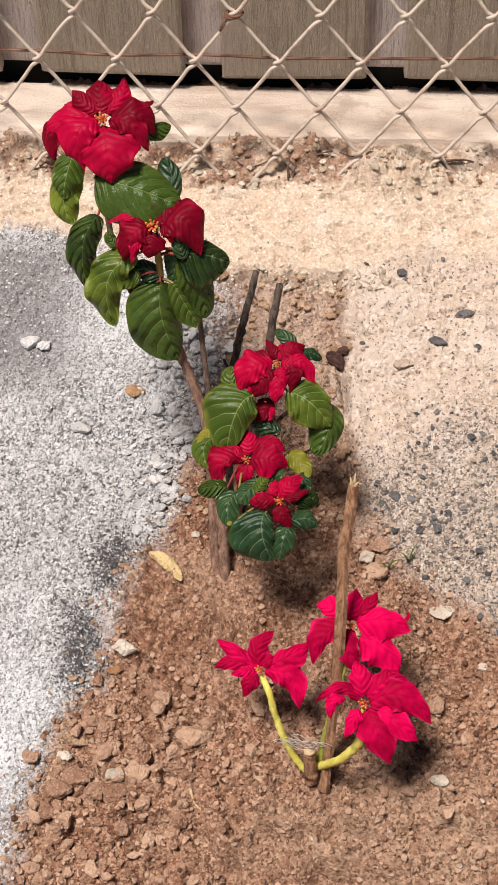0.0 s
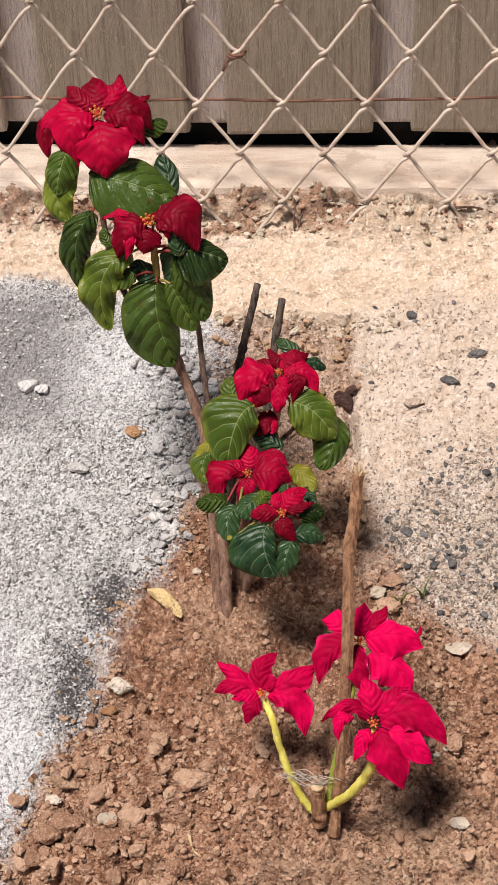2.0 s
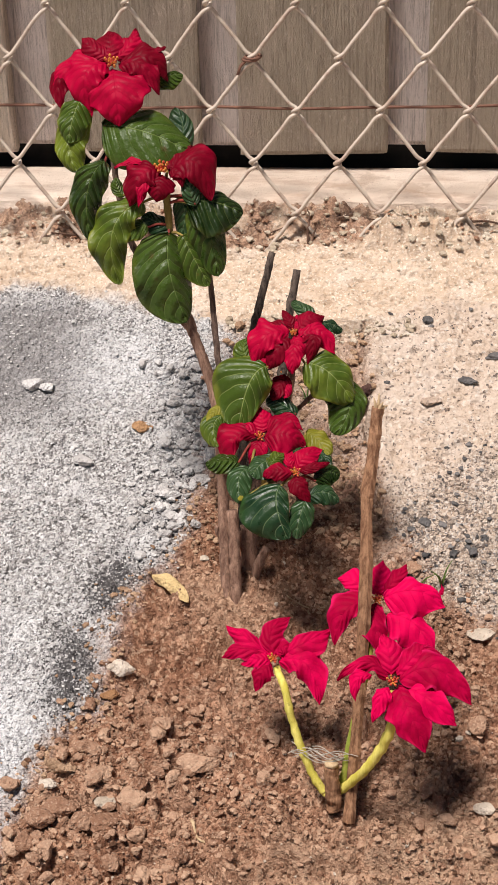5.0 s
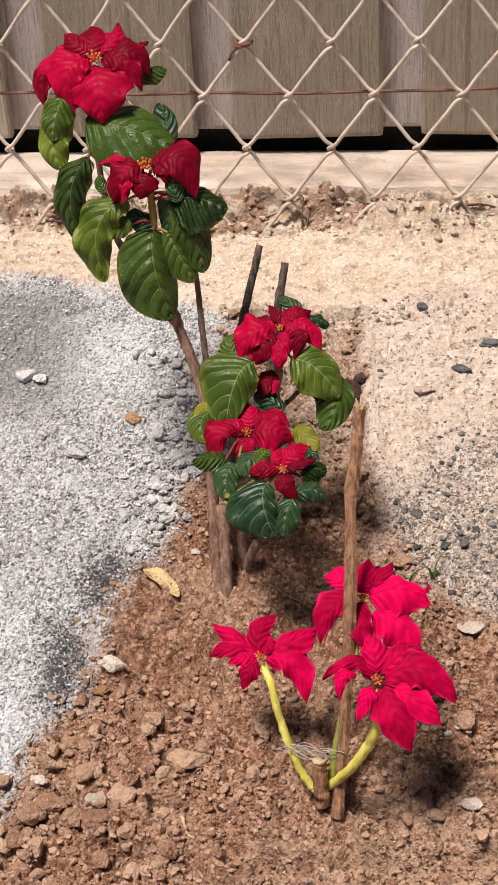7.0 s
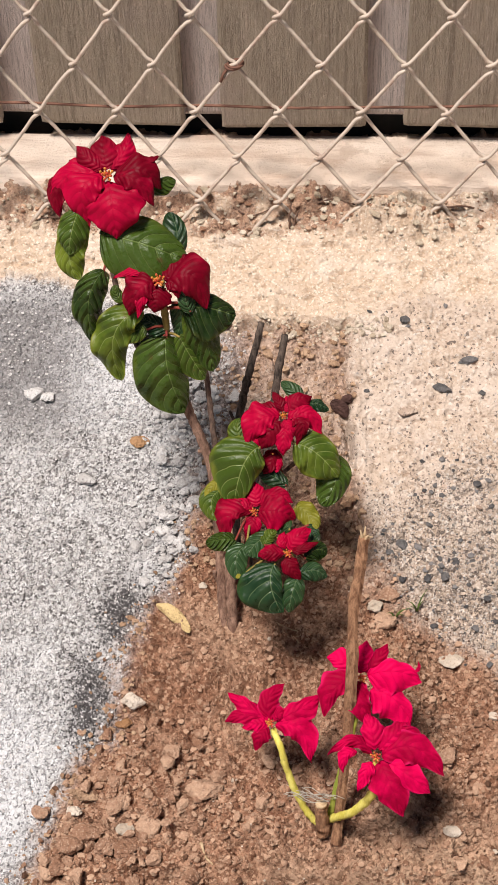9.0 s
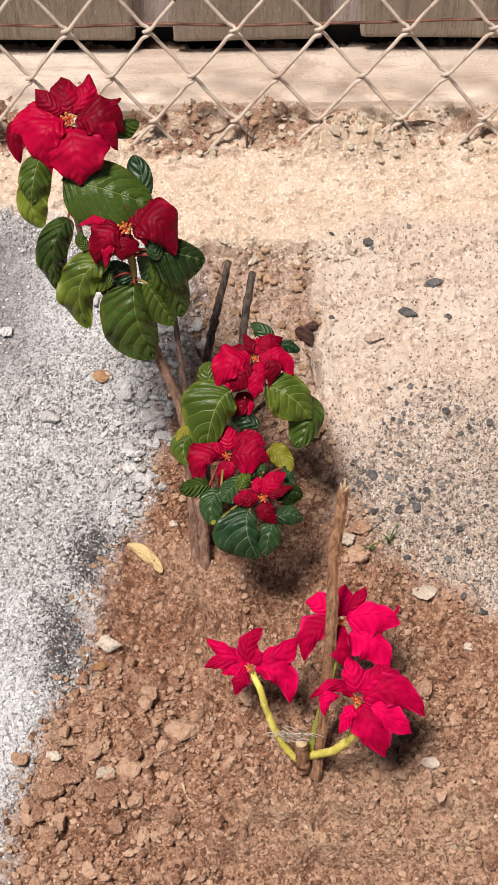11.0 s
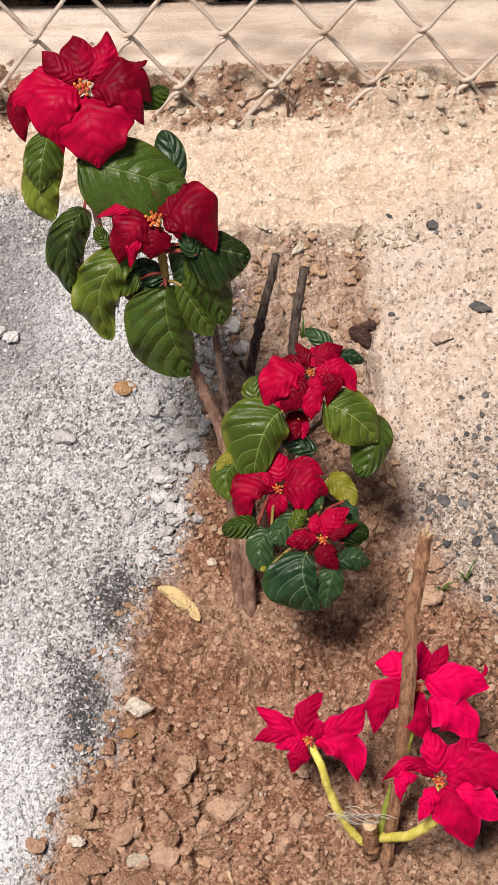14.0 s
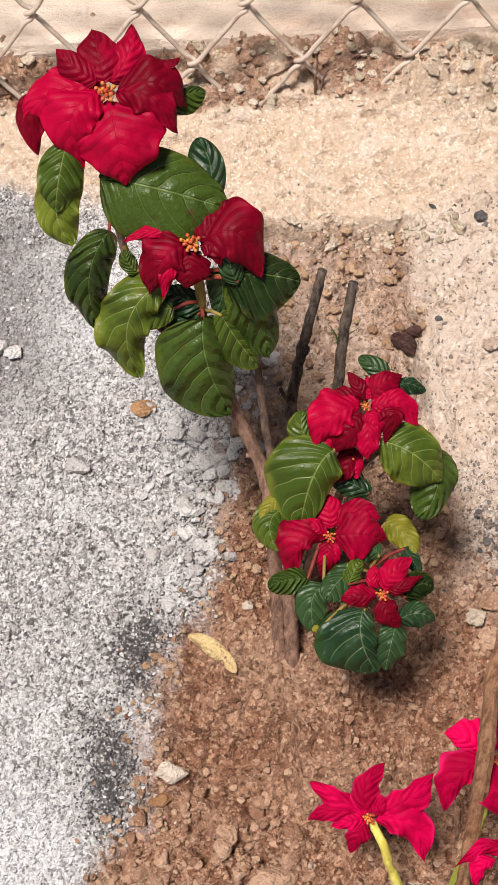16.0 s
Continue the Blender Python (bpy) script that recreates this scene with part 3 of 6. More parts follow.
def ground_height(x, y):
    x, y = np.asarray(x, float), np.asarray(y, float)
    near = step(1.6 - np.hypot(x - 0.1, y - 0.9), 0.0, 0.8)
    soil, sand, grey, darkened = zones(x, y)
    z = np.interp(y, SLOPE_Y, SLOPE_Z)
    # the trench behind the plants and the scraped hollow in front of them
    trench = step(x, 0.050, 0.075) * step(np.interp(y, SOIL_Y, SOIL_R) - 0.002 + 0.005 * rough2(x, y, 70, 72, 3, 0.6) - x, 0, 0.0035) * step(y, 0.89, 0.96) * step(1.119 + 0.010 * rough2(x, y, 50, 77, 4, 0.65) - y, 0, 0.003)
    z = z - (0.010 - 0.005 * step(y, 1.05, 1.11) + 0.006 * np.abs(rough2(x, y, 55, 76, 4, 0.65))) * trench
    z = z - 0.016 * np.exp(-(((x - 0.055) / 0.045) ** 2 + ((y - 0.785) / 0.03) ** 2))
    z = z + 0.011 * np.exp(-(((x - 0.096) / 0.016) ** 2 + ((y - 0.830) / 0.016) ** 2))
    # scarps of the footprints and of the scraped hollow: high on one side, low on the other
    for (ax, ay), (bx, by), high in SCARPS:
        ux, uy = bx - ax, by - ay
        far = math.hypot(ux, uy)
        along = ((x - ax) * ux + (y - ay) * uy) / far
        off = ((x - ax) * uy - (y - ay) * ux) / far + 0.004 * rough2(x, y, 60, 66, 2)
        ends = step(along, -0.008, 0.006) * step(far - along, -0.008, 0.006)
        z = z - 1.7 * high * np.tanh(off / 0.0035) * np.exp(-((off / 0.016) ** 2)) * ends
    z = z - 0.010 * np.exp(-(((x - 0.092) / 0.014) ** 2 + ((y - 0.762) / 0.016) ** 2))
    z = z - 0.008 * np.exp(-(((x - 0.195) / 0.022) ** 2 + ((y - 0.706) / 0.010) ** 2))
    z = z - 0.010 * np.exp(-(((x - 0.15) / 0.03) ** 2 + ((y - 0.875) / 0.03) ** 2))
    # the cracked lip of the sand and of the crust over the trench
    lip = np.interp(x, (0.05, 0.09, 0.13, 0.168), (1.112, 1.121, 1.126, 1.124)) + 0.006 * rough2(x, y * 0, 60, 78)
    z = z - 0.014 * np.exp(-(((y - lip + 0.003 + 0.006 * rough2(x, y, 90, 80, 3)) / 0.0020) ** 2)) * step(rough2(x, y * 0, 45, 79), -0.6, 0.0) * step(x, 0.05, 0.07) * step(0.172 - x, 0, 0.006)
    wall = np.interp(y, SOIL_Y, SOIL_R)
    z = z - 0.016 * np.exp(-(((x - wall + 0.004 + 0.004 * rough2(x * 0, y, 60, 75)) / 0.0026) ** 2)) * step(y, 0.95, 1.0) * step(1.13 - y, 0, 0.02) * step(rough2(x * 0, y, 40, 74), -0.4, 0.1)
    z = z + 0.004 * np.exp(-(((x - wall - 0.006) / 0.006) ** 2)) * step(y, 0.95, 1.0) * step(1.14 - y, 0, 0.02)
    z = z + 0.007 * np.exp(-(((x + 0.004) / 0.012) ** 2 + ((y - 0.817) / 0.016) ** 2))
    # lumps of mortar at the foot of the mesh
    z = z + 0.024 * np.exp(-(((x - 0.200) / 0.040) ** 2 + ((y - 1.214) / 0.015) ** 2)) * (1 + 1.1 * rough2(x, y, 70, 41, 4, 0.65))
    relief = soil * (0.0150 * rough2(x, y, 30, 11, 3) - 0.0200 * np.abs(rough2(x, y, 42, 22, 4, 0.55)) + 0.0050 * np.abs(rough2(x, y, 90, 12, 4, 0.7)) + 0.0018 * rough2(x, y, 420, 20, 2))
    relief = relief + grey * (1 - soil) * (0.0030 * rough2(x, y, 30, 13, 3) + 0.0026 * rough2(x, y, 150, 14, 4, 0.75))
    relief = relief + sand * (0.0040 * rough2(x, y, 38, 15, 4) - 0.0034 * np.abs(rough2(x * 0.7, y, 120, 16, 5, 0.75)) - 2.4 * lumps(x * 0.5, y, 0.0036, 270, 0.24)[0] - 2.0 * lumps(x * 0.4, y, 0.0062, 275, 0.09)[0])
    relief = relief + (1 - soil) * (1 - sand) * (1 - grey) * (0.0045 * rough2(x, y, 36, 17, 4) - 0.0045 * np.abs(rough2(x, y, 75, 18, 5, 0.7)) - 2.0 * lumps(x * 0.6, y, 0.0046, 285, 0.14)[0])
    debris = step(y, 1.200, 1.212) * step(1.25 - y, 0, 0.01)
    relief = relief + debris * 0.004 * np.abs(rough2(x, y, 110, 19, 3))
    return z + (relief + (0.55 + 0.55 * np.maximum(np.maximum(soil, grey), np.maximum(trench, gravelly(x, y)))) * pieces(x, y)[0]) * near


def spread(low, high, gap, far):
    """Close, even lines in the middle, wider and wider ones out to the horizon."""
    inner = np.arange(low, high, gap)
    out = gap * 1.35 ** np.arange(1, 40)
    out = np.cumsum(out)
    out = out[out < far]
    return np.concatenate([low - out[::-1], inner, inner[-1] + out])


def build_ground():
    xs, ys = spread(-0.19, 0.33, 0.00095, 60), spread(0.61, 1.245, 0.00095, 60)
    x, y = np.meshgrid(xs, ys)
    z = ground_height(x, y)
    wide, deep = len(xs), len(ys)
    index = np.arange(wide * deep).reshape(deep, wide)
    faces = np.stack([index[:-1, :-1], index[:-1, 1:], index[1:, 1:], index[1:, :-1]], -1).reshape(-1, 4)
    data = bpy.data.meshes.new("ground")
    data.vertices.add(wide * deep)
    data.vertices.foreach_set("co", np.stack([x, y, z], -1).astype(np.float32).ravel())
    data.loops.add(faces.size)
    data.loops.foreach_set("vertex_index", faces.astype(np.int32).ravel())
    data.polygons.add(len(faces))
    data.polygons.foreach_set("loop_start", np.arange(0, faces.size, 4, dtype=np.int32))
    data.update(calc_edges=True)
    data.polygons.foreach_set("use_smooth", np.ones(len(data.polygons), bool))
    data.materials.append(ground_earth)
    layer = data.color_attributes.new("zone", "FLOAT_COLOR", "POINT")
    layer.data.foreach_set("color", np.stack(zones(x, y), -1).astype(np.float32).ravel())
    tone = pieces(x, y)[1]
    layer = data.color_attributes.new("bits", "FLOAT_COLOR", "POINT")
    layer.data.foreach_set("color", np.stack([tone, gravelly(x, y), powdery(x, y), cast_shade(x, y)], -1).astype(np.float32).ravel())
    ob = new("ground", data)
    return tagged(ob, "sloping bed of brown soil, pale sand and grey grit", "ground", kind="structure")


ground = build_ground()


def floor_z(x, y):
    return float(ground_height(np.array([x]), np.array([y]))[0])


# ---- kerb, boundary planks, wire mesh ----
def build_kerb():
    """A long concrete beam with a worn, wavy front edge."""
    # cut away at the back so the gap under the planks stays dark
    profile = [(1.249, 0.00), (1.243, 0.10), (1.2395, 0.143), (1.242, 0.149), (1.2475, 0.1522), (1.258, 0.1535), (1.28, 0.154), (1.307, 0.1542), (1.310, 0.146), (1.34, 0.02), (1.34, 0.0)]
    xs = np.concatenate([np.arange(-4.0, -0.3, 0.15), np.arange(-0.3, 0.5, 0.008), np.arange(0.5, 4.2, 0.15)])
    verts, faces, m = [], [], len(profile)
    for x in xs:
        for k, (y, z) in enumerate(profile):
            a = float(rough2(np.array([x]), np.array([k * 0.7]), 22, 51)[0])
            b = float(rough2(np.array([x]), np.array([k * 0.7]), 60, 52)[0])
            worn = 1 if 1 < k < 6 else 0
            verts.append((x, y + worn * (0.0022 * a if k < 5 else 0), z + worn * 0.0014 * b))
    for i in range(len(xs) - 1):
        for k in range(m):
            faces.append((i * m + k, (i + 1) * m + k, (i + 1) * m + (k + 1) % m, i * m + (k + 1) % m))
    faces += [tuple(range(m)), tuple(range((len(xs) - 1) * m, len(xs) * m))[::-1]]
    ob = mesh_object("kerb", verts, faces, kerb_concrete, smooth=False)
    return tagged(ob, "pale weathered concrete kerb beam under the fence", "kerb", kind="structure")


kerb = build_kerb()


def board(name, x0, x1, y, thick, z0, z1, material, parent, seed):
    """A sawn board with slightly rounded arrises and an uneven lower end."""
    rng = random.Random(seed)
    r, n = 0.003, 10
    ring = [(x0 + r, y), (x1 - r, y), (x1, y + r), (x1, y + thick), (x0, y + thick), (x0, y + r)]
    verts, faces = [], []
    levels = [0.0, 0.004, 0.03, 0.1, 0.3, 0.6, 1.0]
    skew = rng.uniform(-0.0015, 0.0015)
    for f in levels:
        z = z0 + (z1 - z0) * f if f > 0.02 else z0 + f
        for k, (x, yy) in enumerate(ring):
            drop = skew * (1 if x > (x0 + x1) / 2 else -1) if f < 0.02 else 0
            inset = 0.0015 if f == 0.0 else 0
            verts.append((x + rng.uniform(-0.0008, 0.0008), yy + inset * (1 if k < 2 else 0) + rng.uniform(-0.0004, 0.0004), z + drop))
    m = len(ring)
    for i in range(len(levels) - 1):
        for k in range(m):
            faces.append((i * m + k, i * m + (k + 1) % m, (i + 1) * m + (k + 1) % m, (i + 1) * m + k))
    faces += [tuple(range(m))[::-1], tuple(range((len(levels) - 1) * m, len(levels) * m))]
    return mesh_object(name, verts, faces, material, parent, smooth=False)


def build_plank_fence():
    fence = tagged(new("wooden_fence"), "grey weathered board-on-board timber fence above the kerb", "fence")
    fence.matrix_basis = Matrix.Translation((0.1, 1.31, 0.159))
    rng = random.Random(4)
    for k in range(-6, 9):
        x = 0.0475 + 0.1635 * k
        board("plank", x, x + 0.128 + rng.uniform(-0.002, 0.002), 1.297, 0.015, 0.1712 + rng.uniform(-0.0012, 0.0012), 1.40, weathered_plank, fence, k)
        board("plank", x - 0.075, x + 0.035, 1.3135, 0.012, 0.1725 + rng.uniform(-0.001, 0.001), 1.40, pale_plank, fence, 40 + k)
    # board added to paint the shaded gap under the planks black
    back = board("gap_board", -1.2, 1.9, 1.3285, 0.02, 0.04, 1.38, gap_black, fence, 99)
    tagged(back, "added black board that darkens the gap under the planks")
    return fence


wooden_fence = build_plank_fence()


def tube(points, radii, sides=8, cap=True, lumps=0.0, seed=0, even=False):
    """Vertices and faces of a round rod along a line of points."""
    P = np.array(points, float)
    R = np.broadcast_to(np.asarray(radii, float), (len(P),))
    rng = np.random.RandomState(seed)
    t = np.gradient(P, axis=0)
    t /= np.linalg.norm(t, axis=1)[:, None] + 1e-12
    u = np.cross(t[0], (0.31, 0.77, 0.55))
    same = rng.uniform(-1, 1, sides)
    verts, faces = [], []
    turn = np.arange(sides) * 2 * np.pi / sides
    for i in range(len(P)):
        u = u - t[i] * (u @ t[i])
        u /= np.linalg.norm(u)
        w = np.cross(t[i], u)
        r = R[i] * (1 + lumps * (same if even else rng.uniform(-1, 1, sides)))
        verts += list(P[i] + (np.cos(turn) * r)[:, None] * u + (np.sin(turn) * r)[:, None] * w)
    for i in range(len(P) - 1):
        for k in range(sides):
            a, b = i * sides + k, i * sides + (k + 1) % sides
            faces.append((a, b, b + sides, a + sides))
    if cap:
        faces += [tuple(range(sides))[::-1], tuple(range((len(P) - 1) * sides, len(P) * sides))]
    return verts, faces


def smooth_line(points, radii, per=6):
    """A Catmull-Rom line through points, with the radius along it."""
    P, R = np.array(points, float), np.array(radii, float)
    Q = np.vstack([2 * P[0] - P[1], P, 2 * P[-1] - P[-2]])
    line, size = [], []
    for i in range(len(P) - 1):
        a, b, c, d = Q[i : i + 4]
        for s in np.arange(per) / per:
            line.append(0.5 * (2 * b + (c - a) * s + (2 * a - 5 * b + 4 * c - d) * s * s + (3 * b - a - 3 * c + d) * s ** 3))
            size.append(R[i] + (R[i + 1] - R[i]) * s)
    return np.array(line + [P[-1]]), np.array(size + [R[-1]])


MESH_WIDE, MESH_HIGH, MESH_Y = 0.0704, 0.0870, 1.229


def mesh_y(z):
    """The mesh leans back a little."""
    return MESH_Y + 0.12 * (z - 0.238)


def mesh_wire(name, parent, x, seed, phase):
    """One wire of the mesh: a flat zigzag that hooks into its neighbours at every bend."""
    rng = random.Random(seed)
    points, z, k = [], 0.0625, phase
    half_w, half_h, r = MESH_WIDE / 2, MESH_HIGH / 2, 0.00165
    while z < 1.0:
        side = -1 if k % 2 == 0 else 1
        jx, jz = rng.uniform(-0.0008, 0.0008), rng.uniform(-0.0008, 0.0008)
        here = mesh_y(z)
        front, back = -0.0028, 0.0028
        come, leave = (back, front) if side < 0 else (front, back)
        ex = x + side * half_w / 2
        for dx, dy, dz in ((-0.0042, come, -0.0052), (0.0006, come * 0.85, -0.0022), (0.0022, 0.0, 0.0), (0.0006, leave * 0.85, 0.0022), (-0.0042, leave, 0.0052)):
            points.append((ex + side * dx + jx, here + dy, z + dz + jz))
        for f in (0.3, 0.5, 0.7):
            points.append((ex - side * half_w * f + jx, here + leave + 0.12 * half_h * f, z + half_h * f))
        z, k = z + half_h, k + 1
    # spacing is squeezed towards one end to fit the camera's view
    points = [(px if px > 0.03 else 0.03 + (px - 0.03) * 0.945, py, pz) for px, py, pz in points]
    line, size = smooth_line(points, [r] * len(points), 3)
    verts, faces = tube(line, size, 8)
    return mesh_object(name, verts, faces, wire_cream, parent)


def build_mesh_fence():
    fence = tagged(new("chain_link_fence"), "cream-coated chain-link wire mesh fence set into mortar", "fence")
    fence.matrix_basis = Matrix.Translation((0.1, MESH_Y, 0.12))
    for k in range(-22, 24):
        mesh_wire("wire", fence, 0.0305 + MESH_WIDE / 4 + k * MESH_WIDE / 2, 300 + k, k % 2)
    points = [(x, mesh_y(0.238) + 0.0075 + 0.001 * math.sin(x * 31), 0.2385 - 0.0018 * math.sin((x + 0.10) * 9.0) + 0.0006 * math.sin(x * 47)) for x in np.arange(-0.9, 1.1, 0.02)]
    verts, faces = tube(points, 0.0013, 8)
    mesh_object("tension_wire", verts, faces, wire_rust, fence, "thin rusty tension wire")
    loop = [(0.0635 + 0.0060 * math.cos(a) + 0.0003 * a, mesh_y(0.281) + 0.0055 * math.sin(a), 0.2785 + 0.0008 * a / 3) for a in np.arange(0, 14.5, 0.4)]
    loop += [(0.057, mesh_y(0.28) - 0.006, 0.276), (0.0545, mesh_y(0.28) - 0.008, 0.269)]
    verts, faces = tube(loop, 0.0012, 6)
    mesh_object("tie_wire", verts, faces, wire_rust, fence, "rusty twisted tie wire")
    return fence


chain_link_fence = build_mesh_fence()


# ---- plants ----
STEM_POINTS = {}


FACING = np.array((0.054, -0.554, 0.831))


def blade(name, base, mid, tip, wide, dip, material, parent, pointed, seed):
    """A leaf or bract along a curved midrib; each half has its own width and dips by its own angle, with quilted veins and a thin edge."""
    rng = random.Random(seed)
    base, mid, tip = (np.array(p, float) for p in (base, mid, tip))
    bend = 2 * mid - (base + tip) / 2
    length = np.linalg.norm(mid - base) + np.linalg.norm(tip - mid)
    chord = (tip - base) / np.linalg.norm(tip - base)
    rows, cols = (49, 21) if length > 0.028 else (31, 13)
    s = np.linspace(0, 1, rows)
    s = 0.5 * s + 0.5 * (1 - np.cos(np.pi * s)) / 2
    if pointed:
        shape = np.power(s, 0.58) * np.power(1 - s, 0.84)
    else:
        shape = np.power(s, 0.46) * np.power(1 - s, 0.52)
    shape = shape / shape.max() + 0.012
    phase, waves = rng.uniform(0, 6.3), rng.uniform(1.6, 2.8)
    ripple = rng.uniform(0.03, 0.07) if pointed else rng.uniform(0.03, 0.07)
    cut = 0.10 if material == bract_pink else 0.07 if pointed else 0.05
    slope = [math.tan(radians(a)) for a in dip]
    front = []
    for i in range(rows):
        p = (1 - s[i]) ** 2 * base + 2 * s[i] * (1 - s[i]) * bend + s[i] ** 2 * tip
        t = 2 * (1 - s[i]) * (bend - base) + 2 * s[i] * (tip - bend)
        t = 0.6 * t / (np.linalg.norm(t) + 1e-9) + 0.4 * chord
        t /= np.linalg.norm(t)
        side = np.cross(t, FACING)
        side /= np.linalg.norm(side)
        out = np.cross(side, t)
        for j in range(cols):
            u = -1 + 2 * j / (cols - 1)
            k = 0 if u > 0 else 1
            w = wide[k] * shape[i] * (1 + cut * math.sin(s[i] * (19 if pointed else 8) + phase * (1 + k)) * abs(u))
            lift = -slope[k] * w * abs(u) ** 1.5
            lift += ripple * length * math.sin(waves * 6.28 * s[i] + phase + 1.6 * k) * abs(u) ** 2
            v = 7 * s[i] - 2.1 * abs(u) ** 1.35 + 0.35 * math.sin(5 * s[i] + phase)
            lift += (0.003 if pointed else 0.011) * length * abs(math.sin(math.pi * v)) * (1 - abs(u) ** 3) * min(1, 4 * s[i]) * min(1, 4 - 4 * s[i]) * (0.3 + abs(u))
            lift -= 0.012 * length * max(0.0, 1 - abs(u) * 8)
            front.append(p + side * u * w + out * lift)
    front = np.array(front)
    back = front - FACING * 0.00045
    verts = np.vstack([front, back])
    uvs = [(j / (cols - 1), i / (rows - 1)) for i in range(rows) for j in range(cols)] * 2
    faces, m = [], rows * cols
    for i in range(rows - 1):
        for j in range(cols - 1):
            a = i * cols + j
            faces.append((a, a + 1, a + cols + 1, a + cols))
            faces.append((m + a, m + a + cols, m + a + cols + 1, m + a + 1))
    rim = [j for j in range(cols)] + [i * cols + cols - 1 for i in range(1, rows)]
    rim += [(rows - 1) * cols + j for j in range(cols - 2, -1, -1)] + [i * cols for i in range(rows - 2, 0, -1)]
    for a, b in zip(rim, rim[1:] + rim[:1]):
        faces.append((a, a + m, b + m, b))
    return mesh_object(name, verts, faces, material, parent, uvs=uvs)


COUNT = [0]


def leaf(plant, base, mid, tip, wide, dip, material):
    COUNT[0] += 1
    ob = blade("leaf", base, mid, tip, wide, dip, material, plant, False, COUNT[0])
    stems = np.array(STEM_POINTS[plant.name])
    near = stems[np.argmin(np.linalg.norm(stems - np.array(base), axis=1))]
    gap = np.linalg.norm(near - np.array(base))
    if gap > 0.002:
        a, b = near, np.array(base) + (np.array(tip) - np.array(base)) * 0.03
        mid = (a + b) / 2 + np.array((0, 0, 0.12 * gap))
        line, size = smooth_line([a, mid, b], [0.0011, 0.0010, 0.0008], 6)
        verts, faces = tube(line, size, 7)
        mesh_object("petiole", verts, faces, stalk_red if COUNT[0] % 2 else bark_green, plant)
    return ob


def stem(plant, name, points, radii, material):
    """A woody or fleshy stem, with swollen leaf scars."""
    COUNT[0] += 1
    line, size = smooth_line(points, radii, 9)
    rng = np.random.RandomState(COUNT[0])
    line = line + (0.03 if name == "shaft" else 0.12) * size[:, None] * rng.uniform(-1, 1, line.shape)
    for k in rng.choice(len(size), max(1, len(size) // 9), replace=False):
        size[k] *= 1.14
    straight = name == "shaft"
    verts, faces = tube(line, size, 8 if straight else 12, True, 0.22 if straight else 0.07, COUNT[0], straight)
    STEM_POINTS.setdefault(plant.name, []).extend(list(line))
    return mesh_object(name, verts, faces, material, plant, smooth=not straight)


def ball(centre, radius, stretch=(1, 1, 1), rings=5, sides=8):
    verts, faces = [], []
    for i in range(rings + 1):
        a = math.pi * i / rings
        for k in range(sides):
            b = 2 * math.pi * k / sides
            verts.append((centre[0] + radius * stretch[0] * math.sin(a) * math.cos(b), centre[1] + radius * stretch[1] * math.sin(a) * math.sin(b), centre[2] + radius * stretch[2] * math.cos(a)))
    for i in range(rings):
        for k in range(sides):
            a, b = i * sides + k, i * sides + (k + 1) % sides
            faces.append((a, a + sides, b + sides, b))
    return verts, faces


def flower_head(plant, centre, size):
    """The cluster of small yellow and red cyathia in the middle of the bracts."""
    COUNT[0] += 1
    rng = random.Random(COUNT[0])
    n = Vector(FACING)
    turn = n.to_track_quat("Z", "Y")
    verts, faces = [], []
    for k in range(11):
        a, r = k * 2.4, 0.0015 * size * math.sqrt(k)
        at = Vector(centre) + turn @ Vector((r * math.cos(a), r * math.sin(a), 0.0030 * size + rng.uniform(0, 0.0025) * size))
        v, f = ball((0, 0, 0), 0.0012 * size, (0.85, 0.85, 1.5))
        v = [at + turn @ Vector(p) for p in v]
        faces += [tuple(i + len(verts) for i in q) for q in f]
        verts += v
        v, f = tube([Vector(centre) - n * 0.001, at], 0.0008 * size, 5)
        faces += [tuple(i + len(verts) for i in q) for q in f]
        verts += v
    return mesh_object("flower_head", verts, faces, cyathium, plant)


def bract(head, base, mid, tip, wide, dip):
    COUNT[0] += 1
    cutting = head.parent.name.startswith("poinsettia_cutting")
    return blade("bract", base, mid, tip, wide, dip, bract_pink if cutting else bract_red, head, True, COUNT[0])


def planted(name, x, y, label):
    plant = tagged(new(name), label, "plant")
    plant.matrix_basis = Matrix.Translation((x, y, floor_z(x, y)))
    return plant



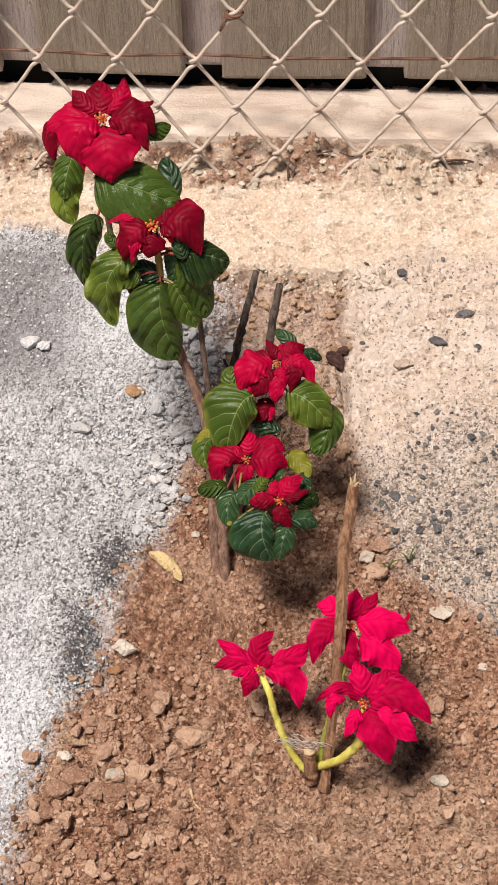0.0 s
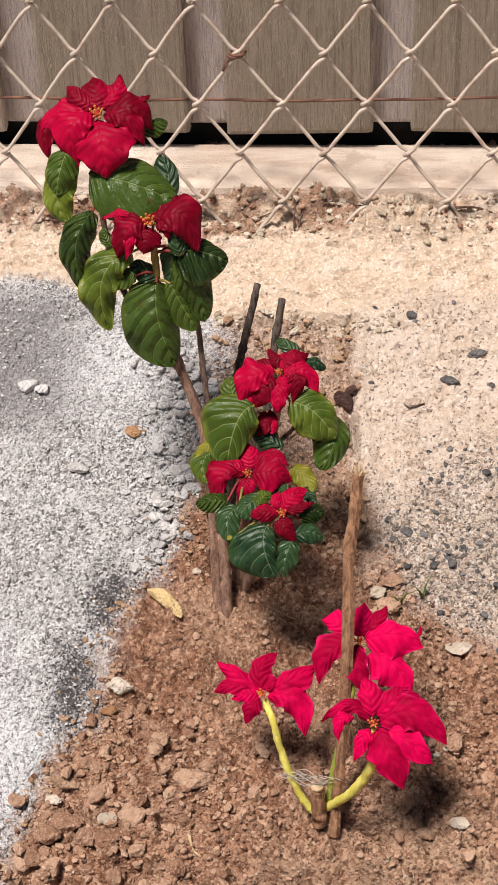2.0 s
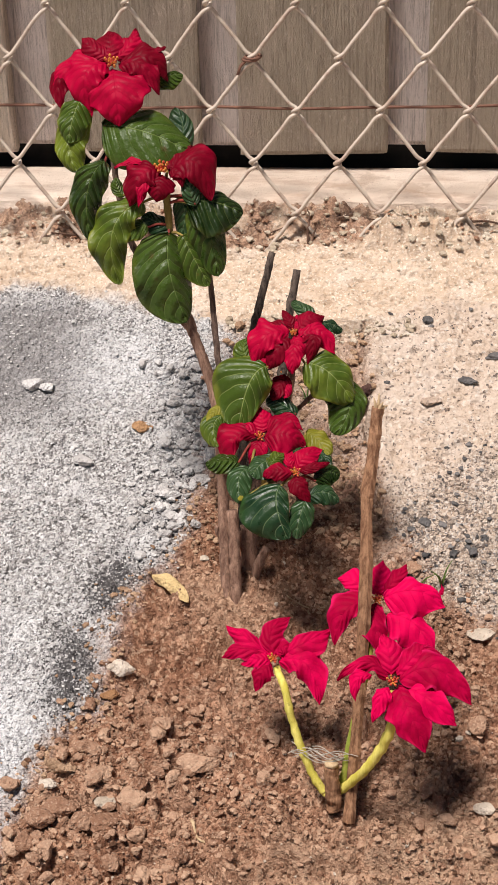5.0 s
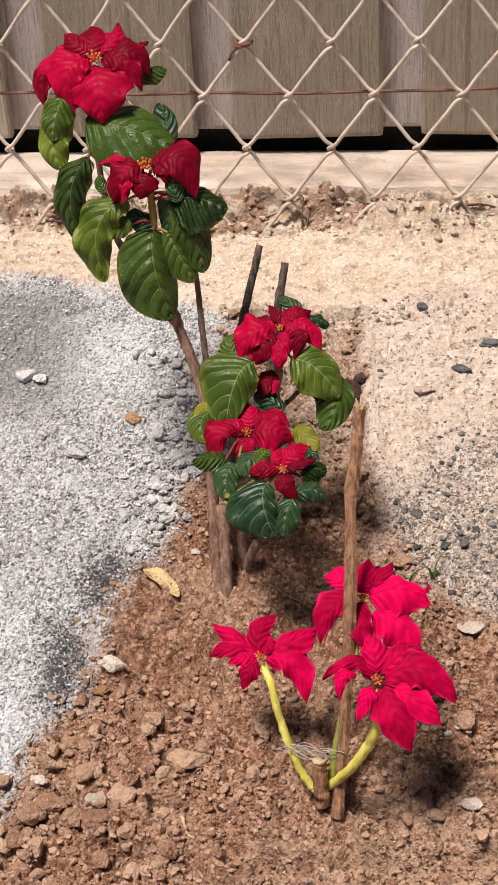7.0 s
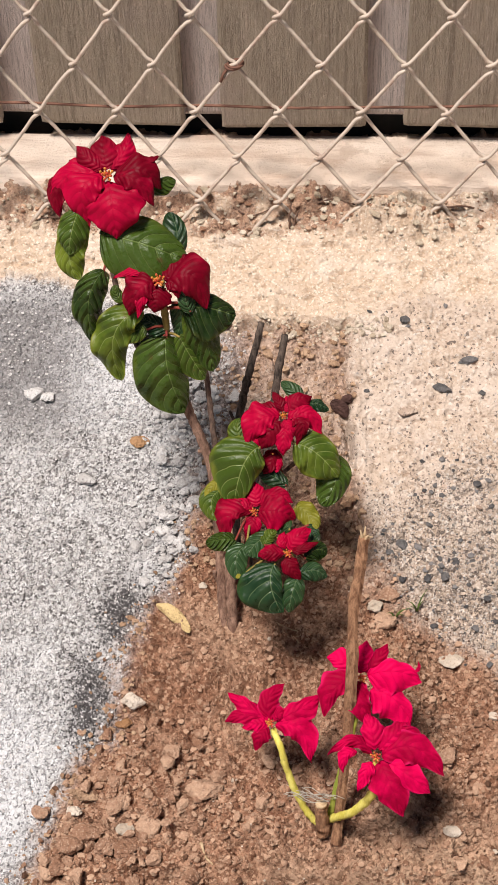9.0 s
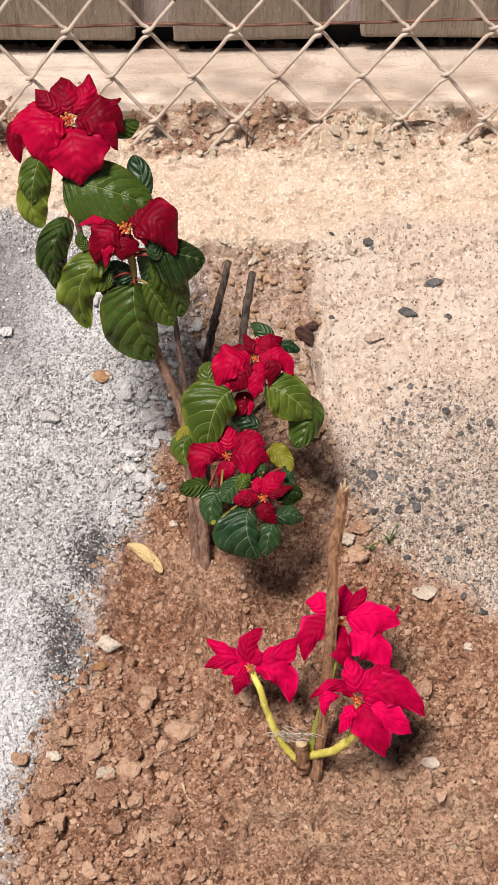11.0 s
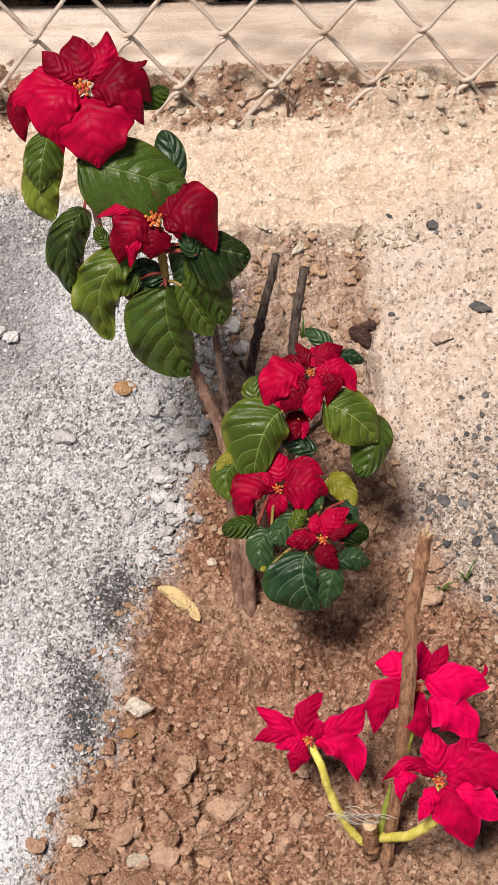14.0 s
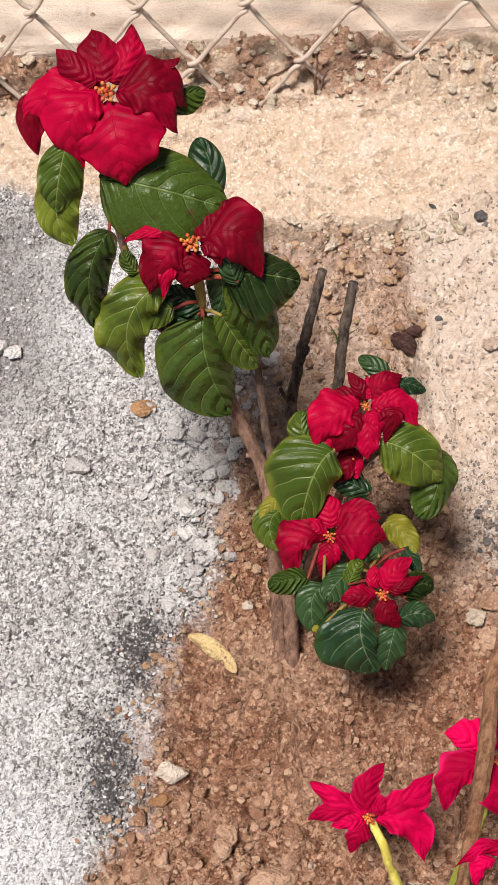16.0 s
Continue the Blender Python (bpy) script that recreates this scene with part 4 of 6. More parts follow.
def tall_poinsettia():
    plant = planted("poinsettia", 0.072, 0.850, "tall leggy poinsettia with red bracts and green leaves")
    stem(plant, 'stem', [(0.071, 0.852, 0.008), (0.069, 0.870, 0.065), (0.067, 0.889, 0.126), (0.063, 0.899, 0.158), (0.053, 0.907, 0.190), (0.045, 0.913, 0.214), (0.037, 0.920, 0.241)], [0.0040, 0.0040, 0.0038, 0.0038, 0.0036, 0.0033, 0.0029], bark)
    stem(plant, 'shoot', [(0.038, 0.920, 0.238), (0.035, 0.926, 0.264), (0.034, 0.930, 0.287), (0.034, 0.932, 0.303)], [0.0026, 0.0025, 0.0025, 0.0025], bark_green)
    stem(plant, 'side_stem', [(0.069, 0.901, 0.156), (0.065, 0.911, 0.183), (0.062, 0.922, 0.217), (0.059, 0.930, 0.245), (0.054, 0.935, 0.268)], [0.0024, 0.0022, 0.0020, 0.0018, 0.0016], bark_dark)
    stem(plant, 'side_stem', [(0.035, 0.924, 0.247), (0.021, 0.930, 0.242), (0.011, 0.937, 0.244), (0.001, 0.949, 0.265), (-0.005, 0.960, 0.298), (-0.006, 0.967, 0.328), (-0.002, 0.973, 0.359)], [0.0023, 0.0023, 0.0023, 0.0021, 0.0021, 0.0021, 0.0021], bark_dark)
    stem(plant, 'stump', [(0.078, 0.850, 0.010), (0.077, 0.861, 0.046), (0.075, 0.872, 0.081)], [0.0042, 0.0042, 0.0037], bark)
    stem(plant, 'twig_stub', [(0.049, 0.910, 0.201), (0.045, 0.909, 0.205), (0.042, 0.909, 0.209)], [0.0016, 0.0014, 0.0012], bark)
    stem(plant, 'twig_stub', [(0.059, 0.903, 0.169), (0.054, 0.901, 0.171)], [0.0016, 0.0013], bark)
    stem(plant, 'twig_stub', [(0.065, 0.896, 0.146), (0.070, 0.898, 0.151), (0.073, 0.900, 0.157)], [0.0016, 0.0014, 0.0012], bark_dark)
    stem(plant, 'twig_stub', [(0.070, 0.868, 0.056), (0.065, 0.868, 0.063), (0.064, 0.868, 0.070)], [0.0018, 0.0016, 0.0014], bark)
    # top flower
    head = flower_head(plant, (-0.0048, 0.9791, 0.3649), 1.0)
    bract(head, (-0.0039, 0.9765, 0.3626), (0.0006, 0.9561, 0.3545), (0.0017, 0.9507, 0.3323), (0.0211, 0.0216), (30, 12))
    bract(head, (-0.0075, 0.9792, 0.3653), (-0.0207, 0.9647, 0.3626), (-0.0177, 0.9602, 0.3354), (0.0156, 0.0119), (25, 20))
    bract(head, (-0.0102, 0.9825, 0.3656), (-0.0294, 0.9791, 0.3658), (-0.0453, 0.9751, 0.3519), (0.0110, 0.0119), (20, 25))
    bract(head, (-0.0272, 0.9775, 0.3584), (-0.0401, 0.9750, 0.3561), (-0.0388, 0.9659, 0.3387), (0.0092, 0.0083), (35, 20))
    bract(head, (-0.0086, 0.9833, 0.3679), (-0.0178, 0.9866, 0.3738), (-0.0270, 0.9962, 0.3773), (0.0069, 0.0087), (15, 35))
    bract(head, (-0.0050, 0.9830, 0.3673), (-0.0073, 0.9915, 0.3751), (-0.0105, 1.0068, 0.3785), (0.0138, 0.0128), (20, 20))
    bract(head, (-0.0024, 0.9835, 0.3669), (0.0064, 0.9941, 0.3745), (0.0086, 1.0083, 0.3783), (0.0083, 0.0078), (30, 20))
    bract(head, (0.0010, 0.9800, 0.3653), (0.0202, 0.9791, 0.3699), (0.0322, 0.9804, 0.3528), (0.0101, 0.0128), (20, 20))
    bract(head, (0.0197, 0.9880, 0.3698), (0.0255, 0.9891, 0.3715), (0.0303, 0.9926, 0.3719), (0.0023, 0.0023), (10, 10))
    bract(head, (-0.0072, 0.9831, 0.3652), (-0.0172, 0.9823, 0.3665), (-0.0321, 0.9901, 0.3689), (0.0083, 0.0073), (20, 20))
    bract(head, (0.0003, 0.9791, 0.3646), (0.0160, 0.9728, 0.3669), (0.0277, 0.9679, 0.3478), (0.0092, 0.0110), (25, 20))
    # second flower
    head = flower_head(plant, (0.0309, 0.9338, 0.3089), 1.0)
    bract(head, (0.0294, 0.9337, 0.3089), (0.0177, 0.9244, 0.3084), (0.0101, 0.9192, 0.2894), (0.0129, 0.0111), (20, 25))
    bract(head, (0.0235, 0.9373, 0.3102), (0.0131, 0.9383, 0.3142), (-0.0010, 0.9362, 0.3089), (0.0032, 0.0037), (20, 10))
    bract(head, (0.0264, 0.9311, 0.3080), (0.0204, 0.9224, 0.3041), (0.0168, 0.9165, 0.2899), (0.0046, 0.0046), (10, 30))
    bract(head, (0.0302, 0.9315, 0.3068), (0.0302, 0.9218, 0.3028), (0.0282, 0.9192, 0.2926), (0.0102, 0.0102), (25, 25))
    bract(head, (0.0347, 0.9353, 0.3087), (0.0420, 0.9410, 0.3143), (0.0498, 0.9521, 0.3179), (0.0060, 0.0069), (20, 25))
    bract(head, (0.0363, 0.9343, 0.3077), (0.0541, 0.9336, 0.3149), (0.0638, 0.9258, 0.2910), (0.0139, 0.0166), (15, 20))
    bract(head, (0.0356, 0.9333, 0.3080), (0.0431, 0.9296, 0.3088), (0.0453, 0.9263, 0.2999), (0.0055, 0.0046), (25, 20))
    leaf(plant, (0.0208, 0.9828, 0.3507), (0.0310, 0.9858, 0.3545), (0.0413, 0.9888, 0.3543), (0.0082, 0.0037), (25, 15), leaf_green)
    leaf(plant, (-0.0104, 0.9578, 0.3301), (0.0172, 0.9507, 0.3297), (0.0496, 0.9488, 0.3151), (0.0249, 0.0207), (22, 18), leaf_green)
    leaf(plant, (0.0350, 0.9533, 0.3098), (0.0423, 0.9641, 0.3229), (0.0366, 0.9768, 0.3355), (0.0075, 0.0108), (20, 25), leaf_dark)
    leaf(plant, (-0.0241, 0.9669, 0.3472), (-0.0287, 0.9531, 0.3384), (-0.0320, 0.9452, 0.3228), (0.0103, 0.0108), (15, 35), leaf_light)
    leaf(plant, (-0.0221, 0.9630, 0.3385), (-0.0318, 0.9479, 0.3246), (-0.0261, 0.9378, 0.3057), (0.0099, 0.0116), (20, 25), leaf_light)
    leaf(plant, (-0.0073, 0.9394, 0.3137), (-0.0182, 0.9256, 0.2969), (-0.0170, 0.9195, 0.2640), (0.0117, 0.0100), (15, 40), leaf_green)
    leaf(plant, (0.0176, 0.9276, 0.2899), (-0.0014, 0.9142, 0.2738), (0.0014, 0.9092, 0.2378), (0.0160, 0.0110), (12, 30), leaf_light)
    leaf(plant, (0.0216, 0.9233, 0.2727), (0.0130, 0.9211, 0.2733), (0.0005, 0.9194, 0.2647), (0.0059, 0.0076), (20, 20), leaf_light)
    leaf(plant, (0.0052, 0.9320, 0.2909), (0.0006, 0.9337, 0.2961), (-0.0000, 0.9369, 0.3021), (0.0042, 0.0042), (20, 20), leaf_light)
    leaf(plant, (0.0351, 0.9190, 0.2706), (0.0366, 0.9053, 0.2474), (0.0469, 0.9001, 0.2144), (0.0256, 0.0145), (16, 42), leaf_green)
    leaf(plant, (0.0465, 0.9308, 0.2870), (0.0650, 0.9300, 0.2883), (0.0836, 0.9319, 0.2788), (0.0218, 0.0117), (20, 25), leaf_green)
    leaf(plant, (0.0545, 0.9313, 0.2890), (0.0623, 0.9220, 0.2688), (0.0677, 0.9154, 0.2411), (0.0144, 0.0110), (20, 30), leaf_green)
    leaf(plant, (0.0439, 0.9221, 0.2681), (0.0516, 0.9168, 0.2536), (0.0615, 0.9133, 0.2351), (0.0127, 0.0085), (20, 30), leaf_light)
    leaf(plant, (0.0534, 0.9255, 0.2878), (0.0498, 0.9273, 0.2976), (0.0494, 0.9338, 0.3075), (0.0067, 0.0058), (25, 20), leaf_dark)
    leaf(plant, (0.0360, 0.9251, 0.2693), (0.0262, 0.9267, 0.2751), (0.0165, 0.9296, 0.2786), (0.0067, 0.0076), (20, 20), leaf_dark)
    leaf(plant, (0.0332, 0.9234, 0.2666), (0.0231, 0.9222, 0.2645), (0.0151, 0.9222, 0.2605), (0.0042, 0.0042), (20, 20), leaf_dark)
    leaf(plant, (0.0417, 0.9333, 0.2899), (0.0454, 0.9289, 0.2781), (0.0410, 0.9251, 0.2652), (0.0076, 0.0084), (20, 20), leaf_dark)
    return plant


tall_poinsettia()


def short_poinsettia():
    plant = planted("poinsettia_bush", 0.087, 0.862, "short bushy poinsettia with three dark red flowers and dead bare stems")
    stem(plant, 'stem', [(0.086, 0.867, 0.001), (0.085, 0.876, 0.029), (0.085, 0.886, 0.060)], [0.0064, 0.0059, 0.0055], bark)
    stem(plant, 'stub', [(0.089, 0.872, 0.024), (0.093, 0.872, 0.037), (0.098, 0.872, 0.049)], [0.0038, 0.0034, 0.0031], bark)
    stem(plant, 'stem', [(0.085, 0.884, 0.054), (0.094, 0.892, 0.089), (0.106, 0.901, 0.128), (0.114, 0.909, 0.157), (0.117, 0.917, 0.195)], [0.0029, 0.0029, 0.0027, 0.0027, 0.0025], bark)
    stem(plant, 'side_stem', [(0.100, 0.895, 0.098), (0.114, 0.873, 0.124), (0.123, 0.844, 0.128)], [0.0020, 0.0018, 0.0018], bark_green)
    stem(plant, 'side_stem', [(0.097, 0.889, 0.087), (0.096, 0.880, 0.114), (0.096, 0.870, 0.142)], [0.0020, 0.0018, 0.0018], bark_green)
    stem(plant, 'dead_stem', [(0.080, 0.890, 0.049), (0.079, 0.920, 0.104), (0.081, 0.945, 0.152), (0.086, 0.958, 0.178), (0.092, 0.968, 0.201), (0.099, 0.980, 0.228)], [0.0031, 0.0031, 0.0031, 0.0029, 0.0027, 0.0025], bark_black)
    stem(plant, 'dead_stem', [(0.088, 0.893, 0.046), (0.098, 0.923, 0.102), (0.104, 0.942, 0.135), (0.108, 0.956, 0.160), (0.110, 0.966, 0.178), (0.116, 0.982, 0.213)], [0.0031, 0.0031, 0.0031, 0.0031, 0.0031, 0.0027], bark_black)
    stem(plant, 'twig', [(0.114, 0.908, 0.138), (0.120, 0.912, 0.141), (0.130, 0.916, 0.150)], [0.0016, 0.0016, 0.0016], bark_dark)
    stem(plant, 'twig_stub', [(0.086, 0.958, 0.178), (0.090, 0.958, 0.185), (0.089, 0.959, 0.191)], [0.0014, 0.0013, 0.0011], bark_black)
    stem(plant, 'twig_stub', [(0.081, 0.945, 0.152), (0.077, 0.946, 0.160), (0.075, 0.947, 0.166)], [0.0014, 0.0012, 0.0011], bark_black)
    stem(plant, 'twig_stub', [(0.085, 0.877, 0.038), (0.079, 0.876, 0.049), (0.078, 0.877, 0.057)], [0.0021, 0.0018, 0.0017], bark)
    # upper flower
    head = flower_head(plant, (0.1174, 0.9094, 0.2014), 0.6)
    bract(head, (0.1141, 0.9089, 0.2012), (0.0998, 0.9013, 0.2037), (0.0889, 0.8948, 0.1826), (0.0139, 0.0096), (20, 20))
    bract(head, (0.1155, 0.9053, 0.1991), (0.1081, 0.8969, 0.1968), (0.1015, 0.8926, 0.1831), (0.0107, 0.0107), (25, 20))
    bract(head, (0.1185, 0.9043, 0.1991), (0.1182, 0.8927, 0.1934), (0.1175, 0.8876, 0.1820), (0.0070, 0.0064), (25, 15))
    bract(head, (0.1229, 0.9064, 0.1995), (0.1317, 0.9021, 0.2007), (0.1271, 0.8952, 0.1845), (0.0075, 0.0054), (20, 20))
    bract(head, (0.1236, 0.9089, 0.2005), (0.1363, 0.9100, 0.2028), (0.1457, 0.9049, 0.1883), (0.0107, 0.0064), (20, 20))
    bract(head, (0.1214, 0.9118, 0.2021), (0.1269, 0.9183, 0.2086), (0.1378, 0.9239, 0.2069), (0.0129, 0.0064), (20, 20))
    bract(head, (0.1164, 0.9121, 0.2028), (0.1142, 0.9169, 0.2083), (0.1088, 0.9249, 0.2101), (0.0048, 0.0043), (20, 20))
    bract(head, (0.1193, 0.9126, 0.2024), (0.1195, 0.9166, 0.2065), (0.1192, 0.9234, 0.2079), (0.0043, 0.0043), (20, 20))
    bract(head, (0.1032, 0.9023, 0.1904), (0.0972, 0.8967, 0.1871), (0.0931, 0.8939, 0.1814), (0.0064, 0.0054), (20, 20))
    bract(head, (0.1203, 0.9084, 0.1997), (0.1298, 0.9087, 0.2033), (0.1416, 0.9131, 0.1981), (0.0070, 0.0064), (20, 20))
    bract(head, (0.1148, 0.9114, 0.2017), (0.1057, 0.9127, 0.2053), (0.0956, 0.9145, 0.2019), (0.0059, 0.0064), (20, 20))
    bract(head, (0.1175, 0.9064, 0.2004), (0.1220, 0.8990, 0.1976), (0.1225, 0.8959, 0.1878), (0.0054, 0.0059), (20, 20))
    # middle flower
    head = flower_head(plant, (0.0968, 0.8625, 0.1476), 0.7)
    bract(head, (0.0943, 0.8624, 0.1477), (0.0800, 0.8553, 0.1506), (0.0785, 0.8476, 0.1277), (0.0140, 0.0050), (20, 15))
    bract(head, (0.0951, 0.8634, 0.1485), (0.0876, 0.8652, 0.1530), (0.0760, 0.8691, 0.1505), (0.0055, 0.0045), (20, 20))
    bract(head, (0.0961, 0.8604, 0.1469), (0.0950, 0.8512, 0.1435), (0.0911, 0.8474, 0.1311), (0.0060, 0.0065), (25, 20))
    bract(head, (0.0986, 0.8605, 0.1468), (0.0998, 0.8527, 0.1432), (0.0977, 0.8510, 0.1349), (0.0030, 0.0030), (20, 20))
    bract(head, (0.0997, 0.8630, 0.1478), (0.1145, 0.8600, 0.1520), (0.1271, 0.8633, 0.1413), (0.0140, 0.0130), (22, 12))
    bract(head, (0.0983, 0.8666, 0.1488), (0.0980, 0.8725, 0.1552), (0.0962, 0.8831, 0.1590), (0.0090, 0.0110), (25, 20))
    bract(head, (0.1007, 0.8677, 0.1495), (0.1138, 0.8726, 0.1552), (0.1255, 0.8719, 0.1479), (0.0060, 0.0070), (20, 20))
    # lower flower
    head = flower_head(plant, (0.1225, 0.8303, 0.1404), 0.7)
    bract(head, (0.1201, 0.8298, 0.1402), (0.1096, 0.8278, 0.1439), (0.1008, 0.8285, 0.1382), (0.0059, 0.0064), (15, 25))
    bract(head, (0.1208, 0.8329, 0.1423), (0.1178, 0.8364, 0.1474), (0.1199, 0.8437, 0.1491), (0.0039, 0.0034), (20, 15))
    bract(head, (0.1237, 0.8322, 0.1420), (0.1288, 0.8376, 0.1498), (0.1390, 0.8467, 0.1491), (0.0093, 0.0069), (20, 20))
    bract(head, (0.1249, 0.8316, 0.1414), (0.1331, 0.8320, 0.1446), (0.1447, 0.8386, 0.1437), (0.0039, 0.0039), (20, 15))
    bract(head, (0.1222, 0.8282, 0.1397), (0.1255, 0.8198, 0.1366), (0.1329, 0.8179, 0.1263), (0.0064, 0.0069), (20, 20))
    # hidden flower
    head = flower_head(plant, (0.1101, 0.8883, 0.1833), 0.15)
    bract(head, (0.1108, 0.9015, 0.1741), (0.1087, 0.8939, 0.1687), (0.1031, 0.8873, 0.1621), (0.0075, 0.0070), (20, 20))
    bract(head, (0.1092, 0.9008, 0.1736), (0.1128, 0.8941, 0.1674), (0.1122, 0.8885, 0.1625), (0.0045, 0.0045), (20, 20))
    leaf(plant, (0.0999, 0.8931, 0.1850), (0.0889, 0.8815, 0.1776), (0.0818, 0.8691, 0.1489), (0.0254, 0.0132), (10, 26), leaf_light)
    leaf(plant, (0.0920, 0.8995, 0.1827), (0.0844, 0.9032, 0.1893), (0.0853, 0.9114, 0.1963), (0.0061, 0.0079), (20, 20), leaf_light)
    leaf(plant, (0.0758, 0.8757, 0.1574), (0.0657, 0.8696, 0.1538), (0.0686, 0.8577, 0.1423), (0.0097, 0.0088), (20, 25), leaf_light)
    leaf(plant, (0.0726, 0.8807, 0.1623), (0.0662, 0.8767, 0.1596), (0.0601, 0.8715, 0.1539), (0.0040, 0.0044), (20, 20), leaf_yellow)
    leaf(plant, (0.1253, 0.8975, 0.1851), (0.1421, 0.8902, 0.1827), (0.1582, 0.8847, 0.1626), (0.0166, 0.0149), (25, 14), leaf_light)
    leaf(plant, (0.1469, 0.8973, 0.1735), (0.1565, 0.8866, 0.1610), (0.1471, 0.8733, 0.1435), (0.0158, 0.0114), (20, 25), leaf_green)
    leaf(plant, (0.1308, 0.9229, 0.2042), (0.1249, 0.9268, 0.2094), (0.1151, 0.9321, 0.2137), (0.0057, 0.0052), (20, 20), leaf_dark)
    leaf(plant, (0.1326, 0.9199, 0.2014), (0.1416, 0.9211, 0.2029), (0.1500, 0.9188, 0.1980), (0.0057, 0.0035), (20, 20), leaf_dark)
    leaf(plant, (0.1129, 0.8247, 0.1350), (0.1112, 0.8102, 0.1281), (0.1188, 0.8008, 0.1087), (0.0243, 0.0078), (18, 10), leaf_dark)
    leaf(plant, (0.1303, 0.8196, 0.1280), (0.1267, 0.8095, 0.1227), (0.1237, 0.8011, 0.1086), (0.0078, 0.0087), (25, 20), leaf_dark)
    leaf(plant, (0.1307, 0.8208, 0.1278), (0.1417, 0.8228, 0.1311), (0.1508, 0.8213, 0.1244), (0.0078, 0.0061), (20, 20), leaf_dark)
    leaf(plant, (0.1352, 0.8307, 0.1340), (0.1436, 0.8366, 0.1378), (0.1510, 0.8353, 0.1345), (0.0087, 0.0070), (20, 20), leaf_green)
    leaf(plant, (0.1110, 0.8454, 0.1422), (0.1000, 0.8375, 0.1433), (0.0938, 0.8294, 0.1373), (0.0070, 0.0122), (20, 20), leaf_dark)
    leaf(plant, (0.1050, 0.8356, 0.1420), (0.1088, 0.8421, 0.1447), (0.1129, 0.8496, 0.1437), (0.0044, 0.0052), (20, 20), leaf_light)
    leaf(plant, (0.0924, 0.8381, 0.1383), (0.0856, 0.8289, 0.1375), (0.0868, 0.8177, 0.1240), (0.0087, 0.0087), (25, 20), leaf_dark)
    leaf(plant, (0.0848, 0.8412, 0.1407), (0.0742, 0.8398, 0.1431), (0.0627, 0.8375, 0.1408), (0.0057, 0.0087), (20, 20), leaf_green)
    leaf(plant, (0.1272, 0.8703, 0.1472), (0.1358, 0.8653, 0.1445), (0.1433, 0.8544, 0.1397), (0.0079, 0.0079), (20, 20), leaf_yellow)
    leaf(plant, (0.1369, 0.8577, 0.1406), (0.1405, 0.8514, 0.1392), (0.1445, 0.8438, 0.1368), (0.0044, 0.0044), (20, 20), leaf_dark)
    leaf(plant, (0.0893, 0.8181, 0.1276), (0.0873, 0.8177, 0.1286), (0.0853, 0.8167, 0.1278), (0.0017, 0.0017), (10, 10), leaf_yellow)
    leaf(plant, (0.1203, 0.8848, 0.1519), (0.1097, 0.8885, 0.1586), (0.0991, 0.8903, 0.1605), (0.0070, 0.0070), (20, 20), leaf_dark)
    leaf(plant, (0.1238, 0.8542, 0.1396), (0.1174, 0.8579, 0.1413), (0.1115, 0.8510, 0.1394), (0.0070, 0.0070), (20, 20), leaf_dark)
    return plant


short_poinsettia()


